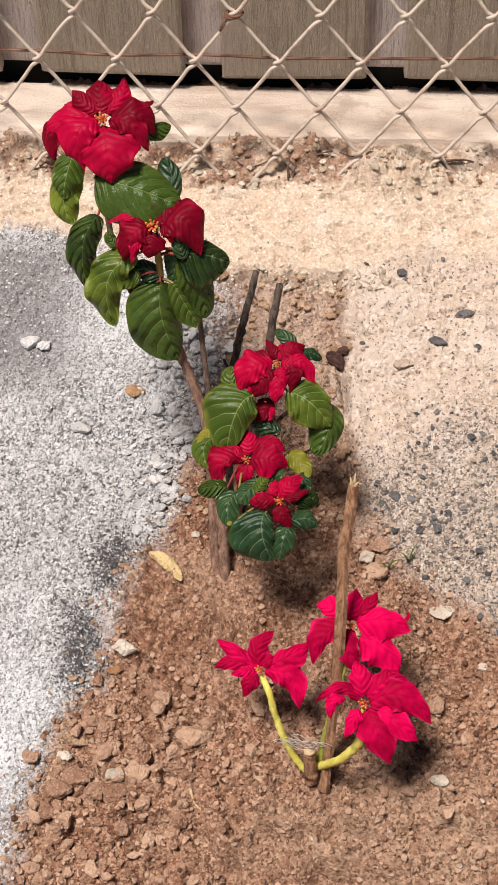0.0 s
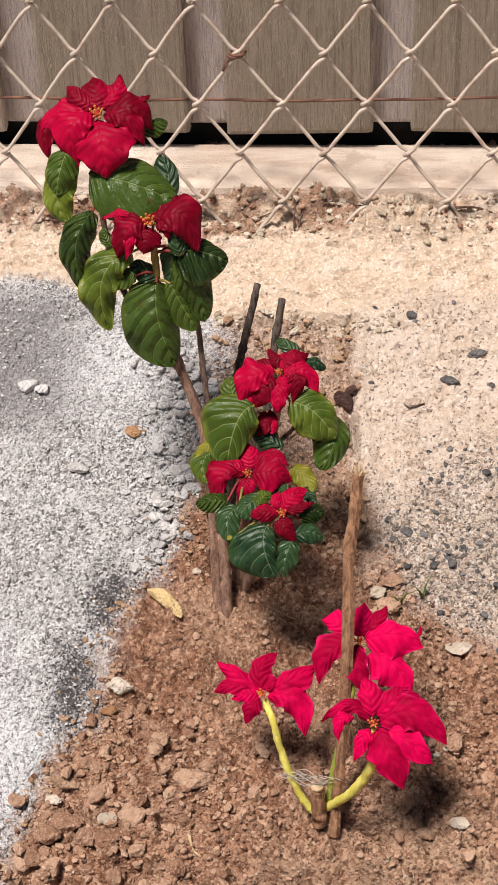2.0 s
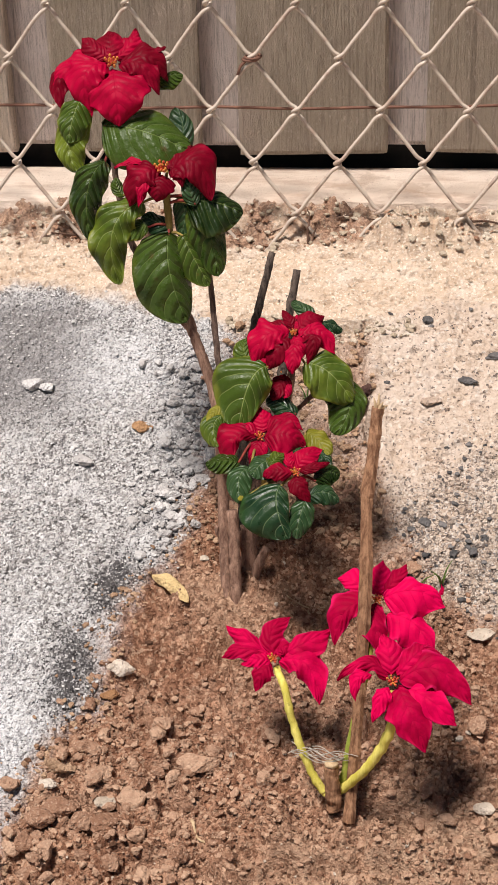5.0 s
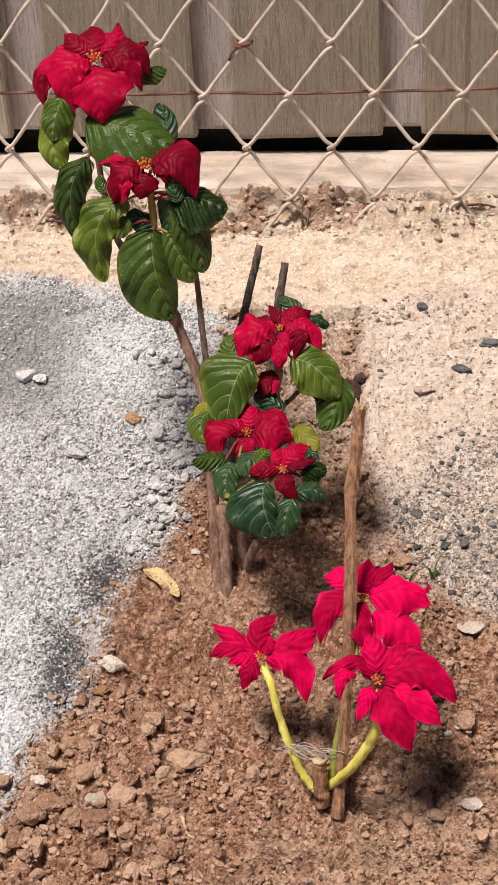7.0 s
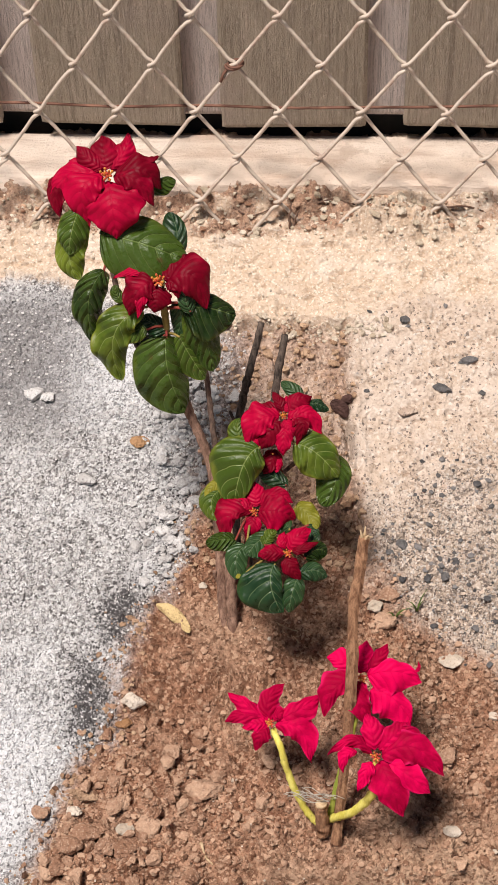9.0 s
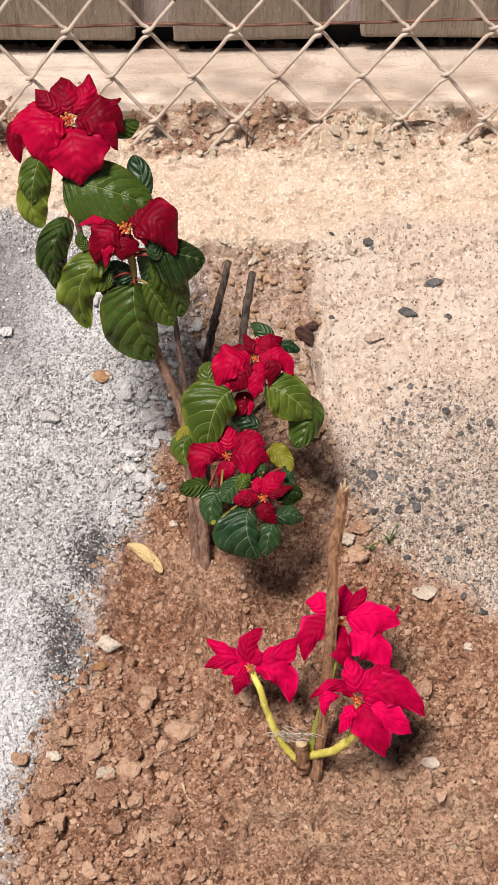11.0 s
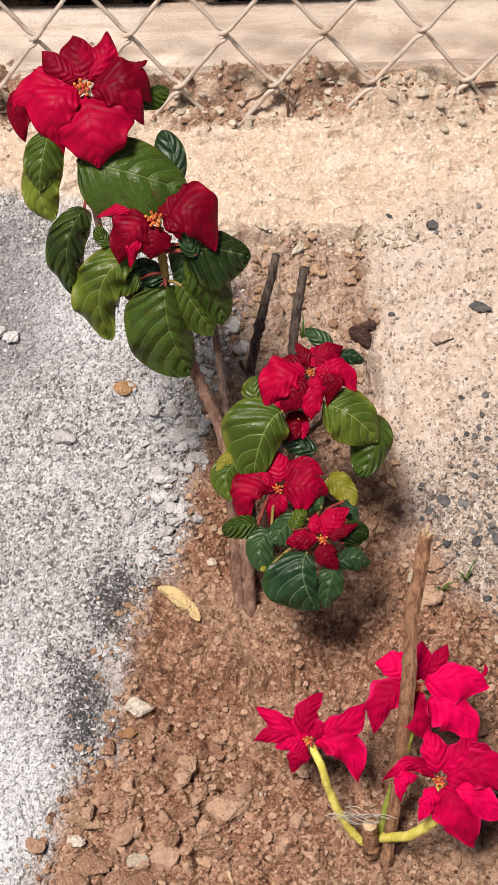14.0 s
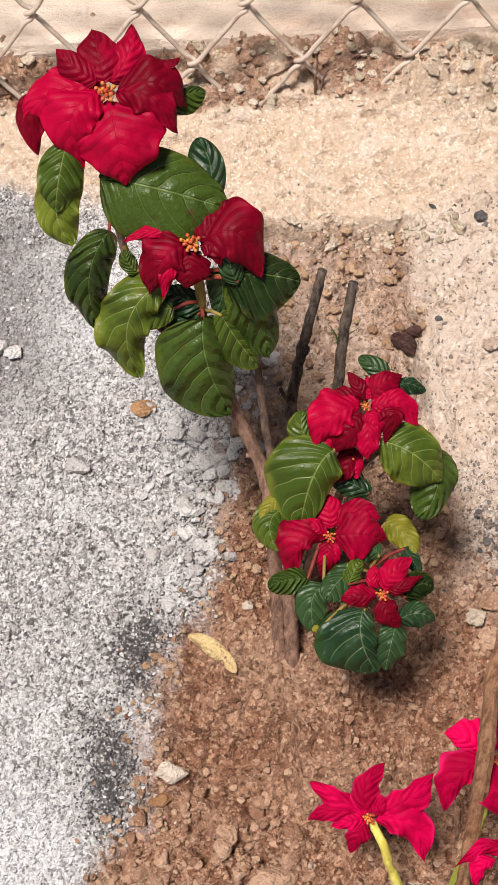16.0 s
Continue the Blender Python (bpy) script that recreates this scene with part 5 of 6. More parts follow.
def cutting_poinsettia():
    plant = planted("poinsettia_cutting", 0.151, 0.704, "young leafless poinsettia cutting with pink-red bracts on yellow stems")
    stem(plant, 'stump', [(0.152, 0.703, -0.035), (0.151, 0.705, -0.019), (0.150, 0.708, -0.000)], [0.0050, 0.0050, 0.0043], dry_wood)
    verts, faces = tube([(0.150, 0.7078, -0.0008), (0.150, 0.7082, 0.0010), (0.150, 0.7083, 0.0013)], [0.0045, 0.0045, 0.0036], 12, True, 0.06, 5)
    mesh_object('cut_end', verts, faces, cut_wood, plant, 'pale sawn end')
    stem(plant, 'branch', [(0.1501, 0.7073, -0.0269), (0.1437, 0.7090, -0.0221), (0.1339, 0.7136, -0.0033), (0.1253, 0.7213, 0.0210), (0.1203, 0.7270, 0.0434), (0.1141, 0.7377, 0.0534)], [0.0024, 0.0027, 0.0026, 0.0025, 0.0025, 0.0023], stem_yellow)
    stem(plant, 'branch', [(0.1509, 0.7086, -0.0258), (0.1572, 0.7090, -0.0219), (0.1718, 0.6987, 0.0054), (0.1836, 0.6945, 0.0319), (0.1890, 0.6952, 0.0553), (0.1890, 0.7054, 0.0644)], [0.0026, 0.0030, 0.0031, 0.0032, 0.0031, 0.0026], stem_yellow)
    stem(plant, 'branch', [(0.1535, 0.7087, -0.0258), (0.1583, 0.7140, -0.0131), (0.1616, 0.7203, 0.0091), (0.1702, 0.7303, 0.0510), (0.1743, 0.7400, 0.0766), (0.1769, 0.7550, 0.0897)], [0.0025, 0.0025, 0.0024, 0.0022, 0.0021, 0.0020], stem_green)
    # left flower
    head = flower_head(plant, (0.1121, 0.7384, 0.0595), 0.7)
    bract(head, (0.1104, 0.7395, 0.0606), (0.0960, 0.7451, 0.0702), (0.0814, 0.7545, 0.0728), (0.0048, 0.0077), (25, 25))
    bract(head, (0.1092, 0.7388, 0.0601), (0.0941, 0.7401, 0.0659), (0.0793, 0.7382, 0.0596), (0.0058, 0.0068), (20, 20))
    bract(head, (0.1105, 0.7371, 0.0584), (0.1025, 0.7352, 0.0620), (0.0921, 0.7356, 0.0563), (0.0058, 0.0058), (20, 20))
    bract(head, (0.1114, 0.7356, 0.0571), (0.1057, 0.7287, 0.0560), (0.1016, 0.7244, 0.0445), (0.0068, 0.0068), (20, 20))
    bract(head, (0.1133, 0.7397, 0.0606), (0.1105, 0.7490, 0.0726), (0.1221, 0.7621, 0.0752), (0.0087, 0.0068), (20, 20))
    bract(head, (0.1158, 0.7398, 0.0605), (0.1313, 0.7423, 0.0695), (0.1486, 0.7570, 0.0708), (0.0135, 0.0068), (25, 20))
    bract(head, (0.1159, 0.7369, 0.0590), (0.1342, 0.7316, 0.0610), (0.1424, 0.7206, 0.0378), (0.0087, 0.0126), (25, 15))
    bract(head, (0.1145, 0.7399, 0.0618), (0.1199, 0.7407, 0.0667), (0.1273, 0.7375, 0.0575), (0.0048, 0.0058), (20, 20))
    # upper flower
    head = flower_head(plant, (0.1772, 0.7539, 0.0967), 0.7)
    bract(head, (0.1735, 0.7571, 0.0976), (0.1636, 0.7614, 0.1045), (0.1522, 0.7655, 0.1044), (0.0114, 0.0066), (20, 20))
    bract(head, (0.1728, 0.7530, 0.0963), (0.1582, 0.7442, 0.0954), (0.1515, 0.7343, 0.0756), (0.0123, 0.0066), (20, 20))
    bract(head, (0.1767, 0.7568, 0.0982), (0.1783, 0.7637, 0.1065), (0.1808, 0.7760, 0.1115), (0.0085, 0.0076), (20, 20))
    bract(head, (0.1799, 0.7570, 0.0981), (0.1884, 0.7637, 0.1057), (0.1957, 0.7749, 0.1093), (0.0066, 0.0057), (20, 20))
    bract(head, (0.1815, 0.7551, 0.0974), (0.2014, 0.7549, 0.1038), (0.2199, 0.7557, 0.0915), (0.0171, 0.0085), (25, 15))
    bract(head, (0.2136, 0.7591, 0.0973), (0.2176, 0.7612, 0.0989), (0.2174, 0.7664, 0.1012), (0.0014, 0.0014), (10, 10))
    bract(head, (0.1772, 0.7519, 0.0961), (0.1765, 0.7387, 0.0891), (0.1859, 0.7296, 0.0721), (0.0104, 0.0076), (20, 20))
    bract(head, (0.1835, 0.7482, 0.0900), (0.2021, 0.7414, 0.0871), (0.2130, 0.7304, 0.0684), (0.0161, 0.0085), (20, 20))
    # lower flower
    head = flower_head(plant, (0.1876, 0.7049, 0.0721), 0.8)
    bract(head, (0.1848, 0.7057, 0.0730), (0.1717, 0.7111, 0.0824), (0.1538, 0.7039, 0.0727), (0.0042, 0.0052), (20, 25))
    bract(head, (0.1752, 0.7056, 0.0760), (0.1666, 0.7013, 0.0763), (0.1654, 0.6951, 0.0640), (0.0056, 0.0037), (20, 30))
    bract(head, (0.1857, 0.7014, 0.0703), (0.1804, 0.6933, 0.0681), (0.1761, 0.6870, 0.0548), (0.0047, 0.0066), (20, 20))
    bract(head, (0.1870, 0.7079, 0.0748), (0.1854, 0.7158, 0.0855), (0.1811, 0.7286, 0.0902), (0.0094, 0.0084), (20, 20))
    bract(head, (0.1902, 0.7081, 0.0747), (0.2024, 0.7161, 0.0855), (0.2103, 0.7251, 0.0848), (0.0112, 0.0075), (20, 20))
    bract(head, (0.1922, 0.7087, 0.0740), (0.2112, 0.7174, 0.0836), (0.2229, 0.7109, 0.0700), (0.0056, 0.0056), (20, 20))
    bract(head, (0.1923, 0.7051, 0.0730), (0.2145, 0.7070, 0.0811), (0.2360, 0.6981, 0.0611), (0.0131, 0.0112), (20, 15))
    bract(head, (0.1912, 0.7020, 0.0704), (0.1988, 0.6859, 0.0636), (0.2084, 0.6757, 0.0422), (0.0131, 0.0131), (30, 15))
    bract(head, (0.1944, 0.7027, 0.0696), (0.2111, 0.6926, 0.0685), (0.2269, 0.6883, 0.0531), (0.0112, 0.0094), (25, 15))
    return plant


cutting_poinsettia()


def garden_stake():
    plant = planted("stake", 0.162, 0.702, "dry split wooden stick standing in the soil")
    stem(plant, 'shaft', [(0.1615, 0.7004, -0.0422), (0.1657, 0.7188, 0.0158), (0.1683, 0.7325, 0.0622), (0.1703, 0.7462, 0.1125), (0.1702, 0.7608, 0.1585), (0.1706, 0.7649, 0.1720), (0.1732, 0.7704, 0.1899), (0.1760, 0.7797, 0.2217)], [0.0037, 0.0035, 0.0036, 0.0041, 0.0034, 0.0043, 0.0036, 0.0034], dry_wood)
    # the broken top shows pale wood splinters
    for k, (dx, dy, dz) in enumerate(((0.0022, -0.001, 0.004), (-0.0018, 0.0, 0.006), (0.0005, 0.0012, 0.0075), (0.0042, -0.0005, 0.001))):
        foot = Vector((0.1760 + dx * 0.4, 0.7797 + dy, 0.2217 - 0.005))
        verts, faces = tube([foot, foot + Vector((dx * 0.3, 0, 0.006)), foot + Vector((dx, dy, 0.006 + dz))], [0.0017, 0.0013, 0.0003], 6, True, 0.15, k)
        mesh_object("splinter", verts, faces, cut_wood, plant, "pale splintered wood")
    return plant


garden_stake()


# ---- stones, clods and litter ----
def ico(level):
    bm = bmesh.new()
    bmesh.ops.create_icosphere(bm, subdivisions=level, radius=1.0)
    bm.verts.ensure_lookup_table()
    verts = np.array([v.co[:] for v in bm.verts])
    faces = np.array([[v.index for v in f.verts] for f in bm.faces])
    bm.free()
    return verts, faces


ICO = {1: ico(1), 2: ico(2), 3: ico(3)}


def rock(rng, level, rough=0.20, chips=6):
    """A broken pebble: an uneven lump with flat faces struck off."""
    verts, faces = ICO[level]
    v = verts.copy()
    for k in range(3):
        d = rng.normal(size=3) * (1.3 + k)
        v = v * (1 + rough / (1 + k) * np.sin(v @ d + rng.uniform(0, 6)))[:, None]
    for k in range(chips):
        d = rng.normal(size=3)
        d /= np.linalg.norm(d)
        cut = rng.uniform(0.55, 0.85)
        over = np.maximum(v @ d - cut, 0)
        v = v - over[:, None] * d * 0.9
    return v, faces


def stone(name, x, y, size, material, label, seed, flat=0.65, long=1.3, turn=0.0, sink=0.25, level=3):
    rng = np.random.RandomState(seed)
    v, f = rock(rng, level)
    v = v * (1 + 0.05 * np.sin(v @ rng.normal(size=3) * 7) + 0.04 * np.sin(v @ rng.normal(size=3) * 13))[:, None]
    v = v * np.array([long, 1.0, flat]) * size / 2
    a = radians(turn)
    v = np.stack([v[:, 0] * math.cos(a) - v[:, 1] * math.sin(a), v[:, 0] * math.sin(a) + v[:, 1] * math.cos(a), v[:, 2]], 1)
    at = np.array((x, y, floor_z(x, y) + size * flat * (0.5 - sink)))
    ob = mesh_object(name, v, [tuple(q) for q in f.tolist()], material, smooth=False)
    ob.matrix_basis = Matrix.Translation(at)
    return tagged(ob, label, "stone")


stone("stone", -0.007, 1.008, 0.013, stone_brown, "rust-brown broken stone on the grey grit", 1, 0.7)
stone("pebble", 0.003, 0.790, 0.0135, stone_white, "pale cream pebble lying on brown soil", 2, 0.7, 1.2, -20, 0.08)
stone("pebble", -0.004, 0.779, 0.010, stone_brown, "small brown pebble beside a cream one", 3)
stone("stone", 0.210, 0.925, 0.009, stone_black, "blue-black angular stone in the crust", 4, 0.5, 1.3, -40, 0.35)
stone("stone", 0.267, 1.088, 0.010, stone_black, "dark flat stone set in pale crust", 5, 0.4, 1.7, 15, 0.35)
stone("stone", 0.243, 1.063, 0.009, stone_black, "dark grey stone set in pale crust", 6, 0.35, 1.8, -25, 0.4)
stone("stone", 0.213, 1.122, 0.0085, stone_black, "dark blue-grey stone under the sand edge", 7, 0.6, 1.3, 20, 0.3)
stone("pebble", 0.190, 0.874, 0.010, stone_white, "white chipped pebble beside the stick", 8, 0.8)
stone("pebble", 0.250, 0.834, 0.012, stone_white, "flat pinkish white pebble on soil", 9, 0.5, 1.5)
stone("pebble", 0.248, 0.710, 0.010, stone_white, "small cream pebble on loose soil", 10, 0.6, 1.4)
stone("stone", -0.101, 1.047, 0.014, stone_grey, "pale grey broken stone on the grit", 11, 0.7)
stone("stone", -0.088, 1.046, 0.011, stone_grey, "pale grey broken stone on the grit", 12, 0.7)
stone("stone", -0.049, 0.973, 0.012, stone_grey, "grey stone on whitish grit", 13, 0.6, 1.6, -30)
stone("clod", -0.014, 0.742, 0.014, clod_soil, "rounded clod of brown soil", 14)
stone("clod", -0.030, 0.725, 0.015, clod_pale, "pale round clod half buried in soil", 15)
stone("clod", -0.004, 0.718, 0.014, clod_soil, "rounded clod of brown soil", 16, turn=70)
stone("clod", 0.022, 0.704, 0.018, clod_soil, "large clod of brown soil", 17, turn=50)
stone("clod", 0.004, 0.689, 0.017, clod_soil, "large clod of brown soil", 18)
stone("pebble", 0.003, 0.701, 0.010, stone_white, "pinkish white pebble among clods", 19, 0.6, 1.4)
stone("pebble", -0.037, 0.714, 0.010, stone_white, "pinkish white pebble among clods", 20, 0.6, 1.4)
stone("clod", 0.062, 0.735, 0.018, clod_soil, "large clod of brown soil", 21, 0.7, 1.4)
stone("clod", 0.244, 0.758, 0.012, clod_soil, "round clod of brown soil", 22, 0.9, 1.0)
stone("clod", -0.026, 0.700, 0.018, clod_soil, "large clod of brown soil", 23)
stone("clod", -0.036, 0.690, 0.016, clod_soil, "large clod of brown soil", 24)
stone("clod", -0.012, 0.690, 0.013, clod_soil, "rounded clod of brown soil", 25)
stone("clod", -0.048, 0.676, 0.017, clod_soil, "large clod of brown soil", 26)
stone("clod", 0.010, 0.668, 0.016, clod_soil, "large clod of brown soil", 27)
stone("stone", 0.200, 0.881, 0.013, clod_soil, "brown stone beside the stick", 30)
stone("stone", 0.197, 0.858, 0.014, clod_soil, "brown stone beside the stick", 31)
stone("pebble", 0.052, 0.884, 0.007, stone_white, "tiny white pebble by the stems", 32)
stone("pebble", 0.280, 0.790, 0.008, stone_white, "small white pebble on soil", 33)
stone("stone", 0.215, 1.040, 0.012, stone_pink, "pinkish stone in the crust", 34, 0.5)
stone("stone", 0.036, 0.972, 0.014, stone_grey, "pale grey broken stone by the trench", 35)
stone("stone", 0.044, 0.955, 0.012, stone_grey, "pale grey broken stone by the trench", 36)


def litter(name, count, seed, place, sizes, material, label, group, flat=(0.5, 0.9), sink=0.2):
    """Loose lumps that can be told apart: objects of their own on some shared meshes."""
    rng = np.random.RandomState(seed)
    meshes = []
    for k in range(30):
        v, f = rock(rng, 2, 0.24, 7)
        v = v * (1 + 0.06 * np.sin(v @ rng.normal(size=3) * 9))[:, None]
        size = sizes[0] * (sizes[1] / sizes[0]) ** ((k + 0.5) / 30) ** 1.8
        tall = rng.uniform(*flat)
        v = v * np.array((rng.uniform(0.5, 0.72), 0.5, 0.5 * tall)) * size
        data = bpy.data.meshes.new(name)
        data.from_pydata(v.tolist(), [], f.tolist())
        data.materials.append(material)
        meshes.append((data, size * tall))
    spots = place(rng, count)
    for k, (x, y) in enumerate(spots):
        data, high = meshes[(k * 7) % 30]
        ob = new(name, data)
        ob.matrix_basis = pose(x, y, floor_z(x, y) + high * (0.5 - sink), rng.uniform(-25, 25), rng.uniform(-25, 25), rng.uniform(0, 360))
        tagged(ob, label, "clod" if "clod" in name else "stone", group)


def scatter(name, count, seed, place, sizes, material, label, level=1, flat=(0.5, 0.9)):
    """Loose bits too many to count, joined into one."""
    rng = np.random.RandomState(seed)
    verts, faces, total, tries = [], [], 0, 0
    spots = place(rng, count)
    z = ground_height(spots[:, 0], spots[:, 1])
    for (x, y), h in zip(spots, z):
        v, f = rock(rng, level, 0.2, 4)
        size = sizes[0] * (sizes[1] / sizes[0]) ** (rng.uniform() ** 2.2)
        a = rng.uniform(0, 6.3)
        v = v * np.array([rng.uniform(0.9, 1.5), 1.0, rng.uniform(*flat)]) * size / 2
        v = np.stack([v[:, 0] * math.cos(a) - v[:, 1] * math.sin(a), v[:, 0] * math.sin(a) + v[:, 1] * math.cos(a), v[:, 2]], 1)
        verts.append(v + np.array((x, y, h + size * 0.16)))
        faces.append(f + total)
        total += len(v)
    ob = mesh_object(name, np.concatenate(verts), np.concatenate(faces).tolist(), material, smooth=False)
    return tagged(ob, label, "debris", kind="stuff")


def inside(test, low, high):
    """Random places in a box of the plan, thinned by a chance."""
    def place(rng, count):
        found = np.zeros((0, 2))
        while len(found) < count:
            p = rng.uniform(low, high, (count * 2, 2))
            found = np.concatenate([found, p[rng.uniform(size=len(p)) < test(p[:, 0], p[:, 1])]])
        return found[:count]
    return place


def apart(x, y):
    """Keeps loose clods off the cream pebble, the dead leaf and the foot of the cutting."""
    return (np.hypot(x - 0.002, y - 0.789) > 0.015) * (np.hypot(x - 0.031, y - 0.854) > 0.02) * (np.hypot(x - 0.155, y - 0.703) > 0.018) * (trodden(x, y) < 0.35)


def on_soil(x, y):
    return zones(x, y)[0] * (0.20 + 0.80 * np.maximum(step(0.77 - y, -0.05, 0.05), step(x, 0.15, 0.2))) * (0.35 + 0.65 * step(rough2(x, y, 40, 71), -0.2, 0.3))


def on_grey(x, y):
    soil, sand, grey, darkened = zones(x, y)
    return (1 - soil) * grey * (1 - sand) * (0.3 + 0.7 * step(x, -0.06, 0.05))


def on_crust(x, y):
    soil, sand, grey, darkened = zones(x, y)
    return (1 - soil) * (1 - grey) * (1 - sand) * step(x, 0.15, 0.2)


def in_trench(x, y):
    return zones(x, y)[0] * step(y, 0.88, 0.95)


def at_kerb(x, y):
    return step(y, 1.198, 1.212) * step(1.241 - y, 0, 0.004)


scatter("soil_crumbs", 7000, 101, inside(on_soil, (-0.10, 0.58), (0.36, 0.93)), (0.0016, 0.0065), clod_soil, "loose crumbs and clods of brown soil", 1)
litter("clod", 300, 102, inside(lambda x, y: apart(x, y) * zones(x, y)[0] * step(0.775 - y, -0.03, 0.03) * (0.25 + 0.75 * step(0.06 - x, -0.03, 0.06)), (-0.08, 0.61), (0.32, 0.80)), (0.0042, 0.0138), clod_soil, "crumbly clod of brown soil", "clods of soil", (0.6, 1.0))
scatter("dark_crumbs", 1500, 103, inside(on_soil, (-0.10, 0.58), (0.36, 0.93)), (0.0015, 0.005), clod_dark, "small dark crumbs of damp soil", 1)
scatter("pale_bits", 160, 104, inside(on_soil, (-0.08, 0.58), (0.36, 0.93)), (0.0015, 0.005), stone_white, "small pale stone chips in soil", 1)
scatter("grey_grit", 5500, 105, inside(on_grey, (-0.22, 0.60), (0.10, 1.16)), (0.0010, 0.0035), stone_grey, "whitish grey grit and chips", 1, (0.35, 0.7))
litter("stone", 230, 106, inside(lambda x, y: on_grey(x, y) * step(x, -0.02, 0.04) * step(y, 0.86, 0.92), (-0.05, 0.86), (0.08, 1.08)), (0.0040, 0.0105), stone_grey, "broken pale grey stone beside the plants", "grey rubble", (0.65, 1.0), 0.12)
scatter("crust_chips", 1300, 107, inside(on_crust, (0.15, 0.80), (0.42, 1.14)), (0.0010, 0.0045), stone_pink, "pinkish chips in the crust", 1, (0.3, 0.6))
scatter("crust_dark_chips", 700, 108, inside(lambda x, y: on_crust(x, y) * (0.08 + 0.92 * gravelly(x, y)), (0.15, 0.80), (0.42, 1.14)), (0.0015, 0.0075), stone_black, "dark chips set in the pale crust", 1, (0.3, 0.5))
scatter("trench_rubble", 1100, 109, inside(in_trench, (0.05, 0.88), (0.20, 1.12)), (0.0018, 0.010), clod_pale, "tan rubble in the trench", 1)
scatter("kerb_debris", 500, 110, inside(at_kerb, (-0.24, 1.19), (0.42, 1.242)), (0.0018, 0.009), mortar, "crumbled mortar along the kerb", 1)
scatter("kerb_soil", 300, 111, inside(at_kerb, (-0.24, 1.19), (0.42, 1.242)), (0.0018, 0.007), clod_soil, "brown crumbs along the kerb", 1)
scatter("edge_crumbs", 420, 112, inside(lambda x, y: np.exp(-((x - np.interp(y, SOIL_Y, SOIL_L) + 0.004) / 0.016) ** 2), (-0.12, 0.60), (0.09, 0.96)), (0.0015, 0.006), clod_pale, "mixed crumbs along the edge of the grit", 1)
scatter("sand_grains", 700, 113, inside(lambda x, y: zones(x, y)[1] * step(1.20 - y, -0.01, 0.02), (-0.22, 1.09), (0.40, 1.21)), (0.0008, 0.0030), mortar, "coarse grains and crumbs on the sand", 1, (0.4, 0.8))
scatter("ledge_crumbs", 200, 114, inside(lambda x, y: np.exp(-((y - 1.118) / 0.008) ** 2), (0.05, 1.09), (0.20, 1.14)), (0.0018, 0.008), mortar, "crumbled sand along the trench edge", 1)
scatter("mortar_rubble", 60, 115, inside(lambda x, y: np.exp(-((x - 0.20) / 0.045) ** 2 - ((y - 1.212) / 0.016) ** 2), (0.10, 1.17), (0.30, 1.238)), (0.0025, 0.010), mortar, "pale broken mortar heaped against the kerb", 1)


# ---- litter ----
def dry_leaf(name, base, tip, width, material, label, dip, seed):
    """A curled dead leaf lying on the ground."""
    (x0, y0), (x1, y1) = base, tip
    a = (x0, y0, floor_z(x0, y0) + 0.008)
    b = (x1, y1, floor_z(x1, y1) + 0.007)
    mid = ((x0 + x1) / 2 + 0.002, (y0 + y1) / 2, (a[2] + b[2]) / 2 + 0.004)
    ob = blade(name, a, mid, b, (width / 2, width / 2), dip, material, None, False, seed)
    return tagged(ob, label, "leaf")


dry_leaf("dry_leaf", (0.016, 0.868), (0.044, 0.845), 0.010, leaf_dead, "curled straw-yellow dead leaf on the soil", (35, 20), 901)
dry_leaf("dry_leaf", (0.157, 1.049), (0.168, 1.047), 0.008, leaf_brown, "dark brown dead leaf in the trench", (40, 10), 906)
dry_leaf("dry_leaf", (0.150, 1.050), (0.164, 1.041), 0.010, leaf_brown, "dark brown dead leaf in the trench", (48, -30), 905)


def twig(name, points, radius, label, material=twig_dry, seed=0):
    """A bent dry twig that tapers to its end."""
    line, size = smooth_line(points, np.linspace(radius, radius * 0.45, len(points)), 5)
    rng = np.random.RandomState(seed)
    line = line + radius * 0.5 * rng.uniform(-1, 1, line.shape)
    verts, faces = tube(line, size, 7, True, 0.12, seed)
    ob = mesh_object(name, verts, faces, material)
    return tagged(ob, label, "twig")


def lying(*spots, lift=0.0015):
    return [(x, y, floor_z(x, y) + lift) for x, y in spots]


def upright(x, y, tops):
    z = floor_z(x, y)
    return [(x, y, z - 0.004)] + [(x + dx, y + dy, z + dz) for dx, dy, dz in tops]


twig("twig", upright(0.112, 1.212, [(-0.001, 0.002, 0.012), (0.0005, 0.004, 0.022), (-0.001, 0.005, 0.030)]), 0.0012, "thin dry twig standing by the kerb", seed=1)
twig("twig", upright(0.114, 1.213, [(0.003, 0.003, 0.010), (0.006, 0.004, 0.016)]), 0.0010, "thin dry twig standing by the kerb", seed=2)
twig("twig", lying((0.135, 1.226), (0.15, 1.231), (0.168, 1.227), (0.178, 1.232)), 0.0011, "bent dry twig lying along the kerb", seed=3)
twig("twig", lying((0.060, 1.228), (0.078, 1.222), (0.098, 1.227)), 0.0010, "bent dry twig lying along the kerb", seed=4)
twig("twig", lying((-0.110, 1.214), (-0.080, 1.222), (-0.050, 1.216)), 0.0010, "bent dry twig lying along the kerb", seed=5)
twig("twig", lying((0.245, 1.222), (0.270, 1.228), (0.300, 1.223)), 0.0012, "bent dry twig lying along the kerb", seed=6)
twig("twig", lying((0.060, 0.697), (0.064, 0.689), (0.070, 0.681)), 0.0014, "short pale twig lying on the soil", cut_wood, 7)
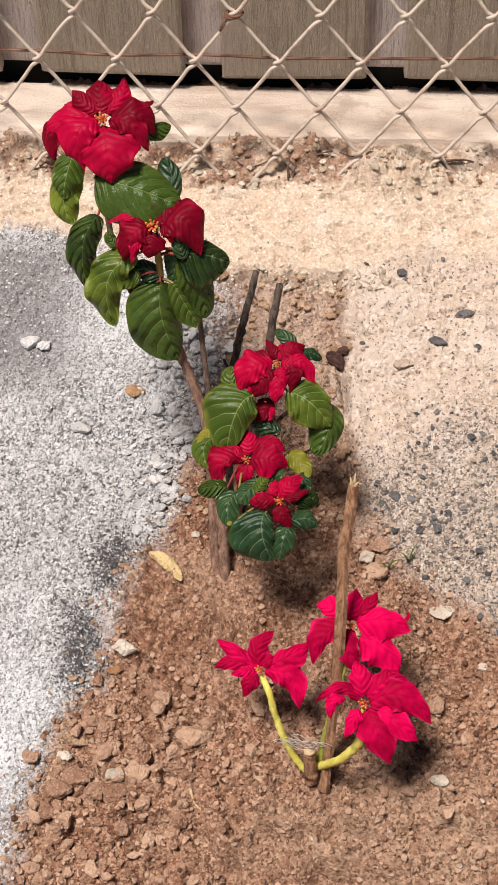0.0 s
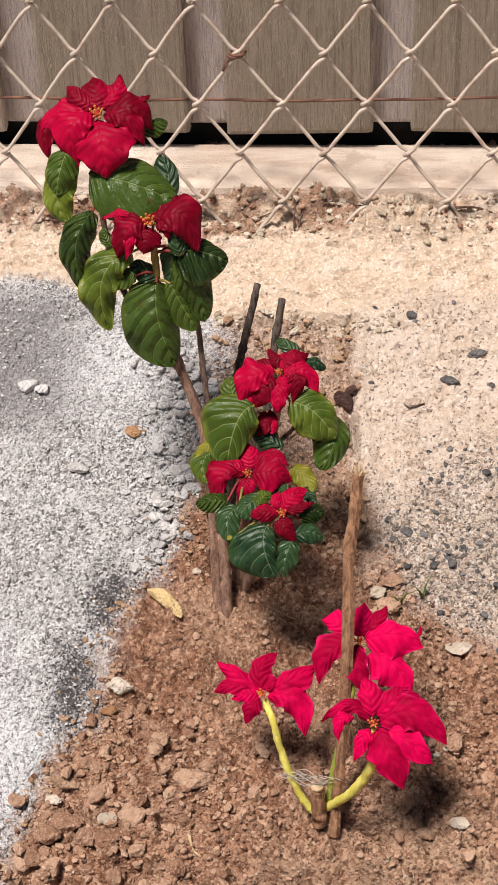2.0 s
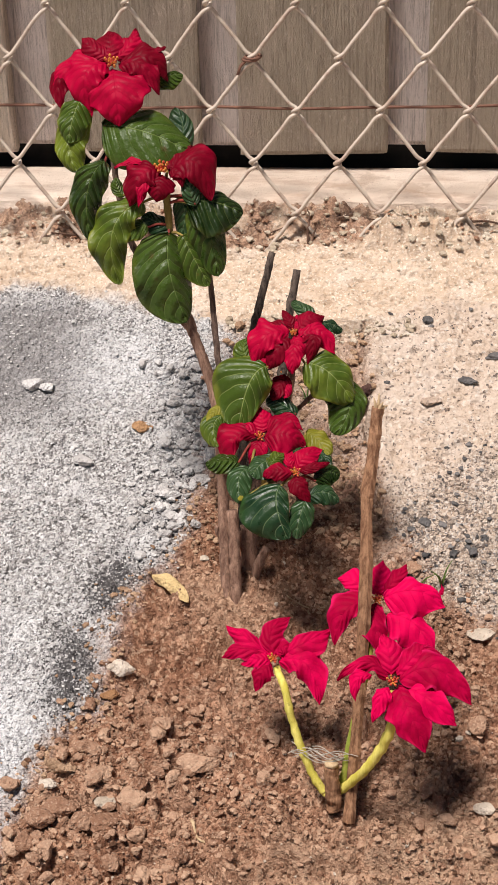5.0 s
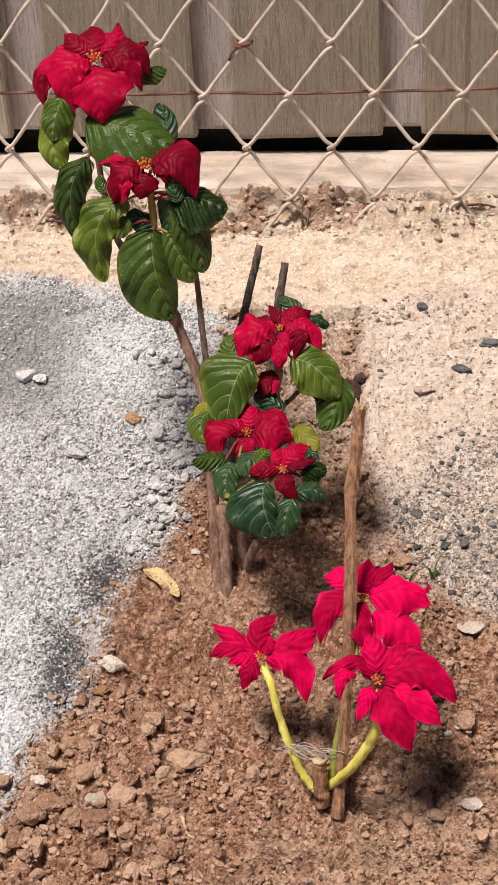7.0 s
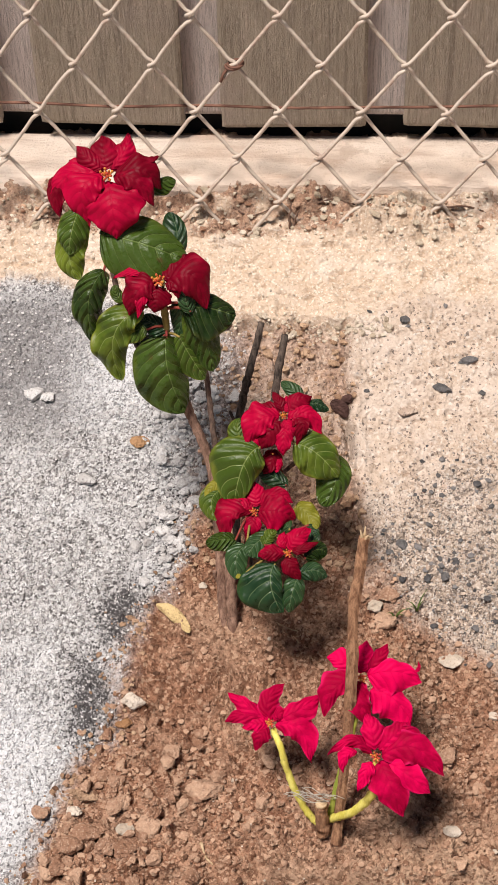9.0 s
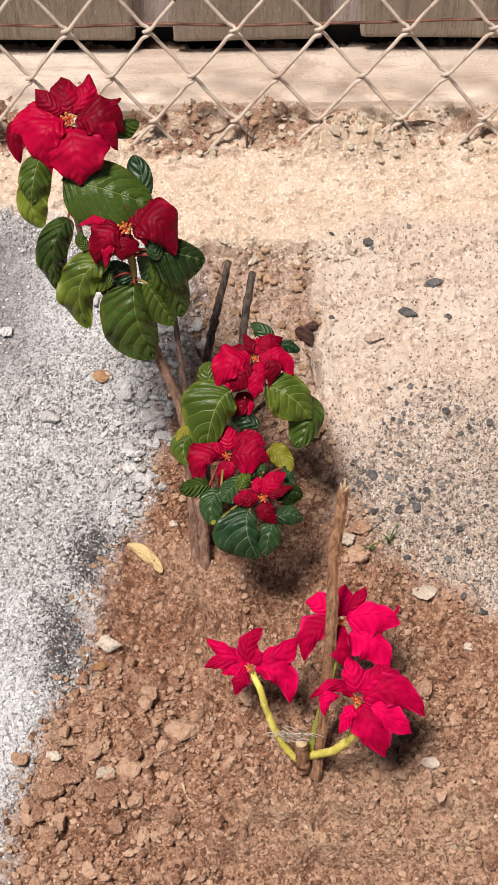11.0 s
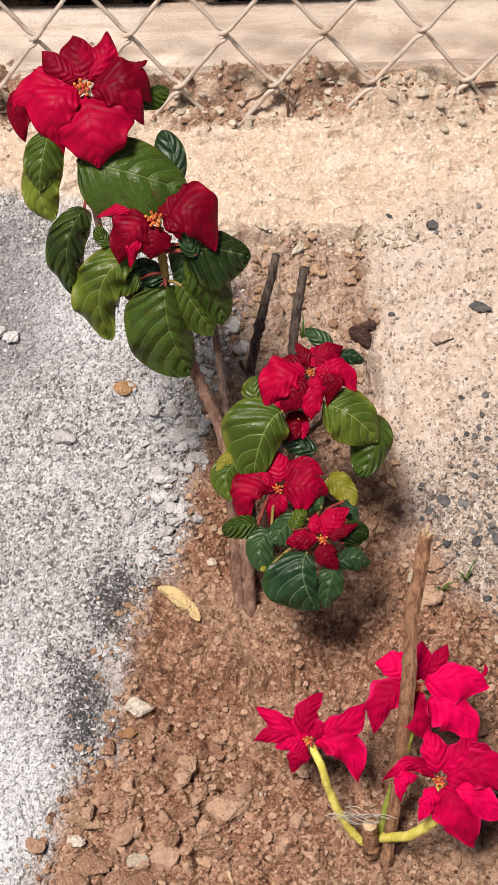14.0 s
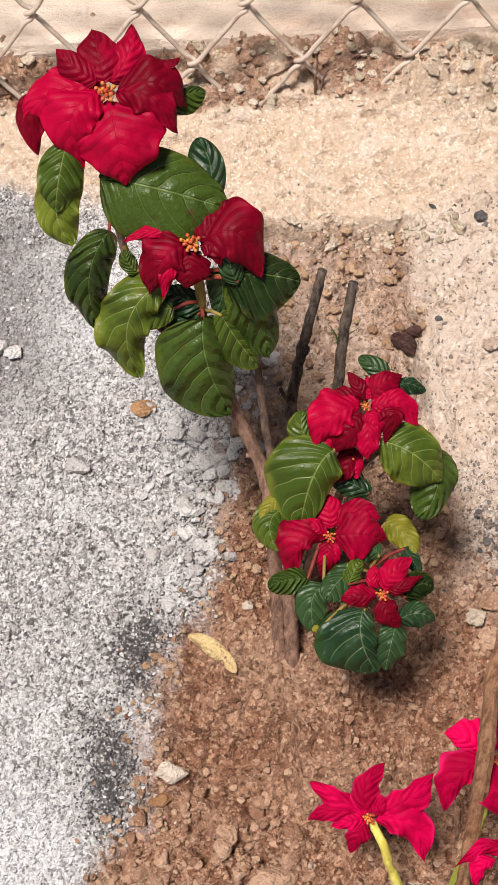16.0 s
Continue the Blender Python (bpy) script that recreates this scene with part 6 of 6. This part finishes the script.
twig("twig", lying((0.128, 0.842), (0.140, 0.835), (0.148, 0.828)), 0.0007, "thin dry straw lying on the soil", cut_wood, 8)
twig("twig", lying((0.112, 0.856), (0.127, 0.858), (0.140, 0.855)), 0.0006, "thin dry straw lying on the soil", cut_wood, 9)
twig("twig", upright(0.104, 0.935, [(-0.006, 0.004, 0.02), (-0.010, 0.006, 0.035)]), 0.0009, "thin dark twig behind the bare stems", seed=10)
twig("twig", upright(0.112, 0.945, [(0.004, 0.002, 0.016), (0.010, 0.004, 0.026)]), 0.0009, "thin dark twig behind the bare stems", seed=11)


def fibre_tuft():
    """Pale dry rootlets caught round the foot of the cutting."""
    rng = random.Random(31)
    verts, faces = [], []
    for k in range(10):
        x, y, z = 0.128 + rng.uniform(-0.006, 0.010), 0.716 + rng.uniform(-0.003, 0.003), 0.003 + rng.uniform(-0.004, 0.006)
        bow = rng.uniform(-0.5, 0.5)
        pts = [(x + 0.0052 * i, y - 0.0010 * i + 0.0015 * math.sin(i * 1.3 + k), z + 0.003 * math.sin(i * 0.9 + k) + 0.001 * bow * i) for i in range(7)]
        v, f = tube(smooth_line(pts, [0.00028] * len(pts), 4)[0], 0.00028, 5)
        faces += [tuple(i + len(verts) for i in q) for q in f]
        verts += v
    ob = mesh_object("root_fibres", verts, faces, fibre_pale)
    return tagged(ob, "pale dry rootlets tangled round the cutting", "fibre", kind="stuff")


fibre_tuft()


def grass_sprout(x, y, label, seed):
    rng = random.Random(seed)
    verts, faces = [], []
    for k in range(5):
        a, h = rng.uniform(0, 6.3), rng.uniform(0.008, 0.018)
        z = floor_z(x, y)
        pts = [(x, y, z - 0.002), (x + 0.25 * h * math.cos(a), y + 0.25 * h * math.sin(a), z + 0.6 * h), (x + 0.7 * h * math.cos(a), y + 0.7 * h * math.sin(a), z + h)]
        line, size = smooth_line(pts, [0.0007, 0.0006, 0.0001], 4)
        v, f = tube(line, size, 5)
        faces += [tuple(i + len(verts) for i in q) for q in f]
        verts += v
    ob = mesh_object("grass_sprout", verts, faces, grass_green)
    return tagged(ob, label, "grass")


grass_sprout(0.222, 0.872, "small green grass sprout at the soil edge", 1)
grass_sprout(0.205, 0.864, "small green grass sprout at the soil edge", 2)
grass_sprout(0.118, 1.052, "thin green grass sprout in the trench", 3)
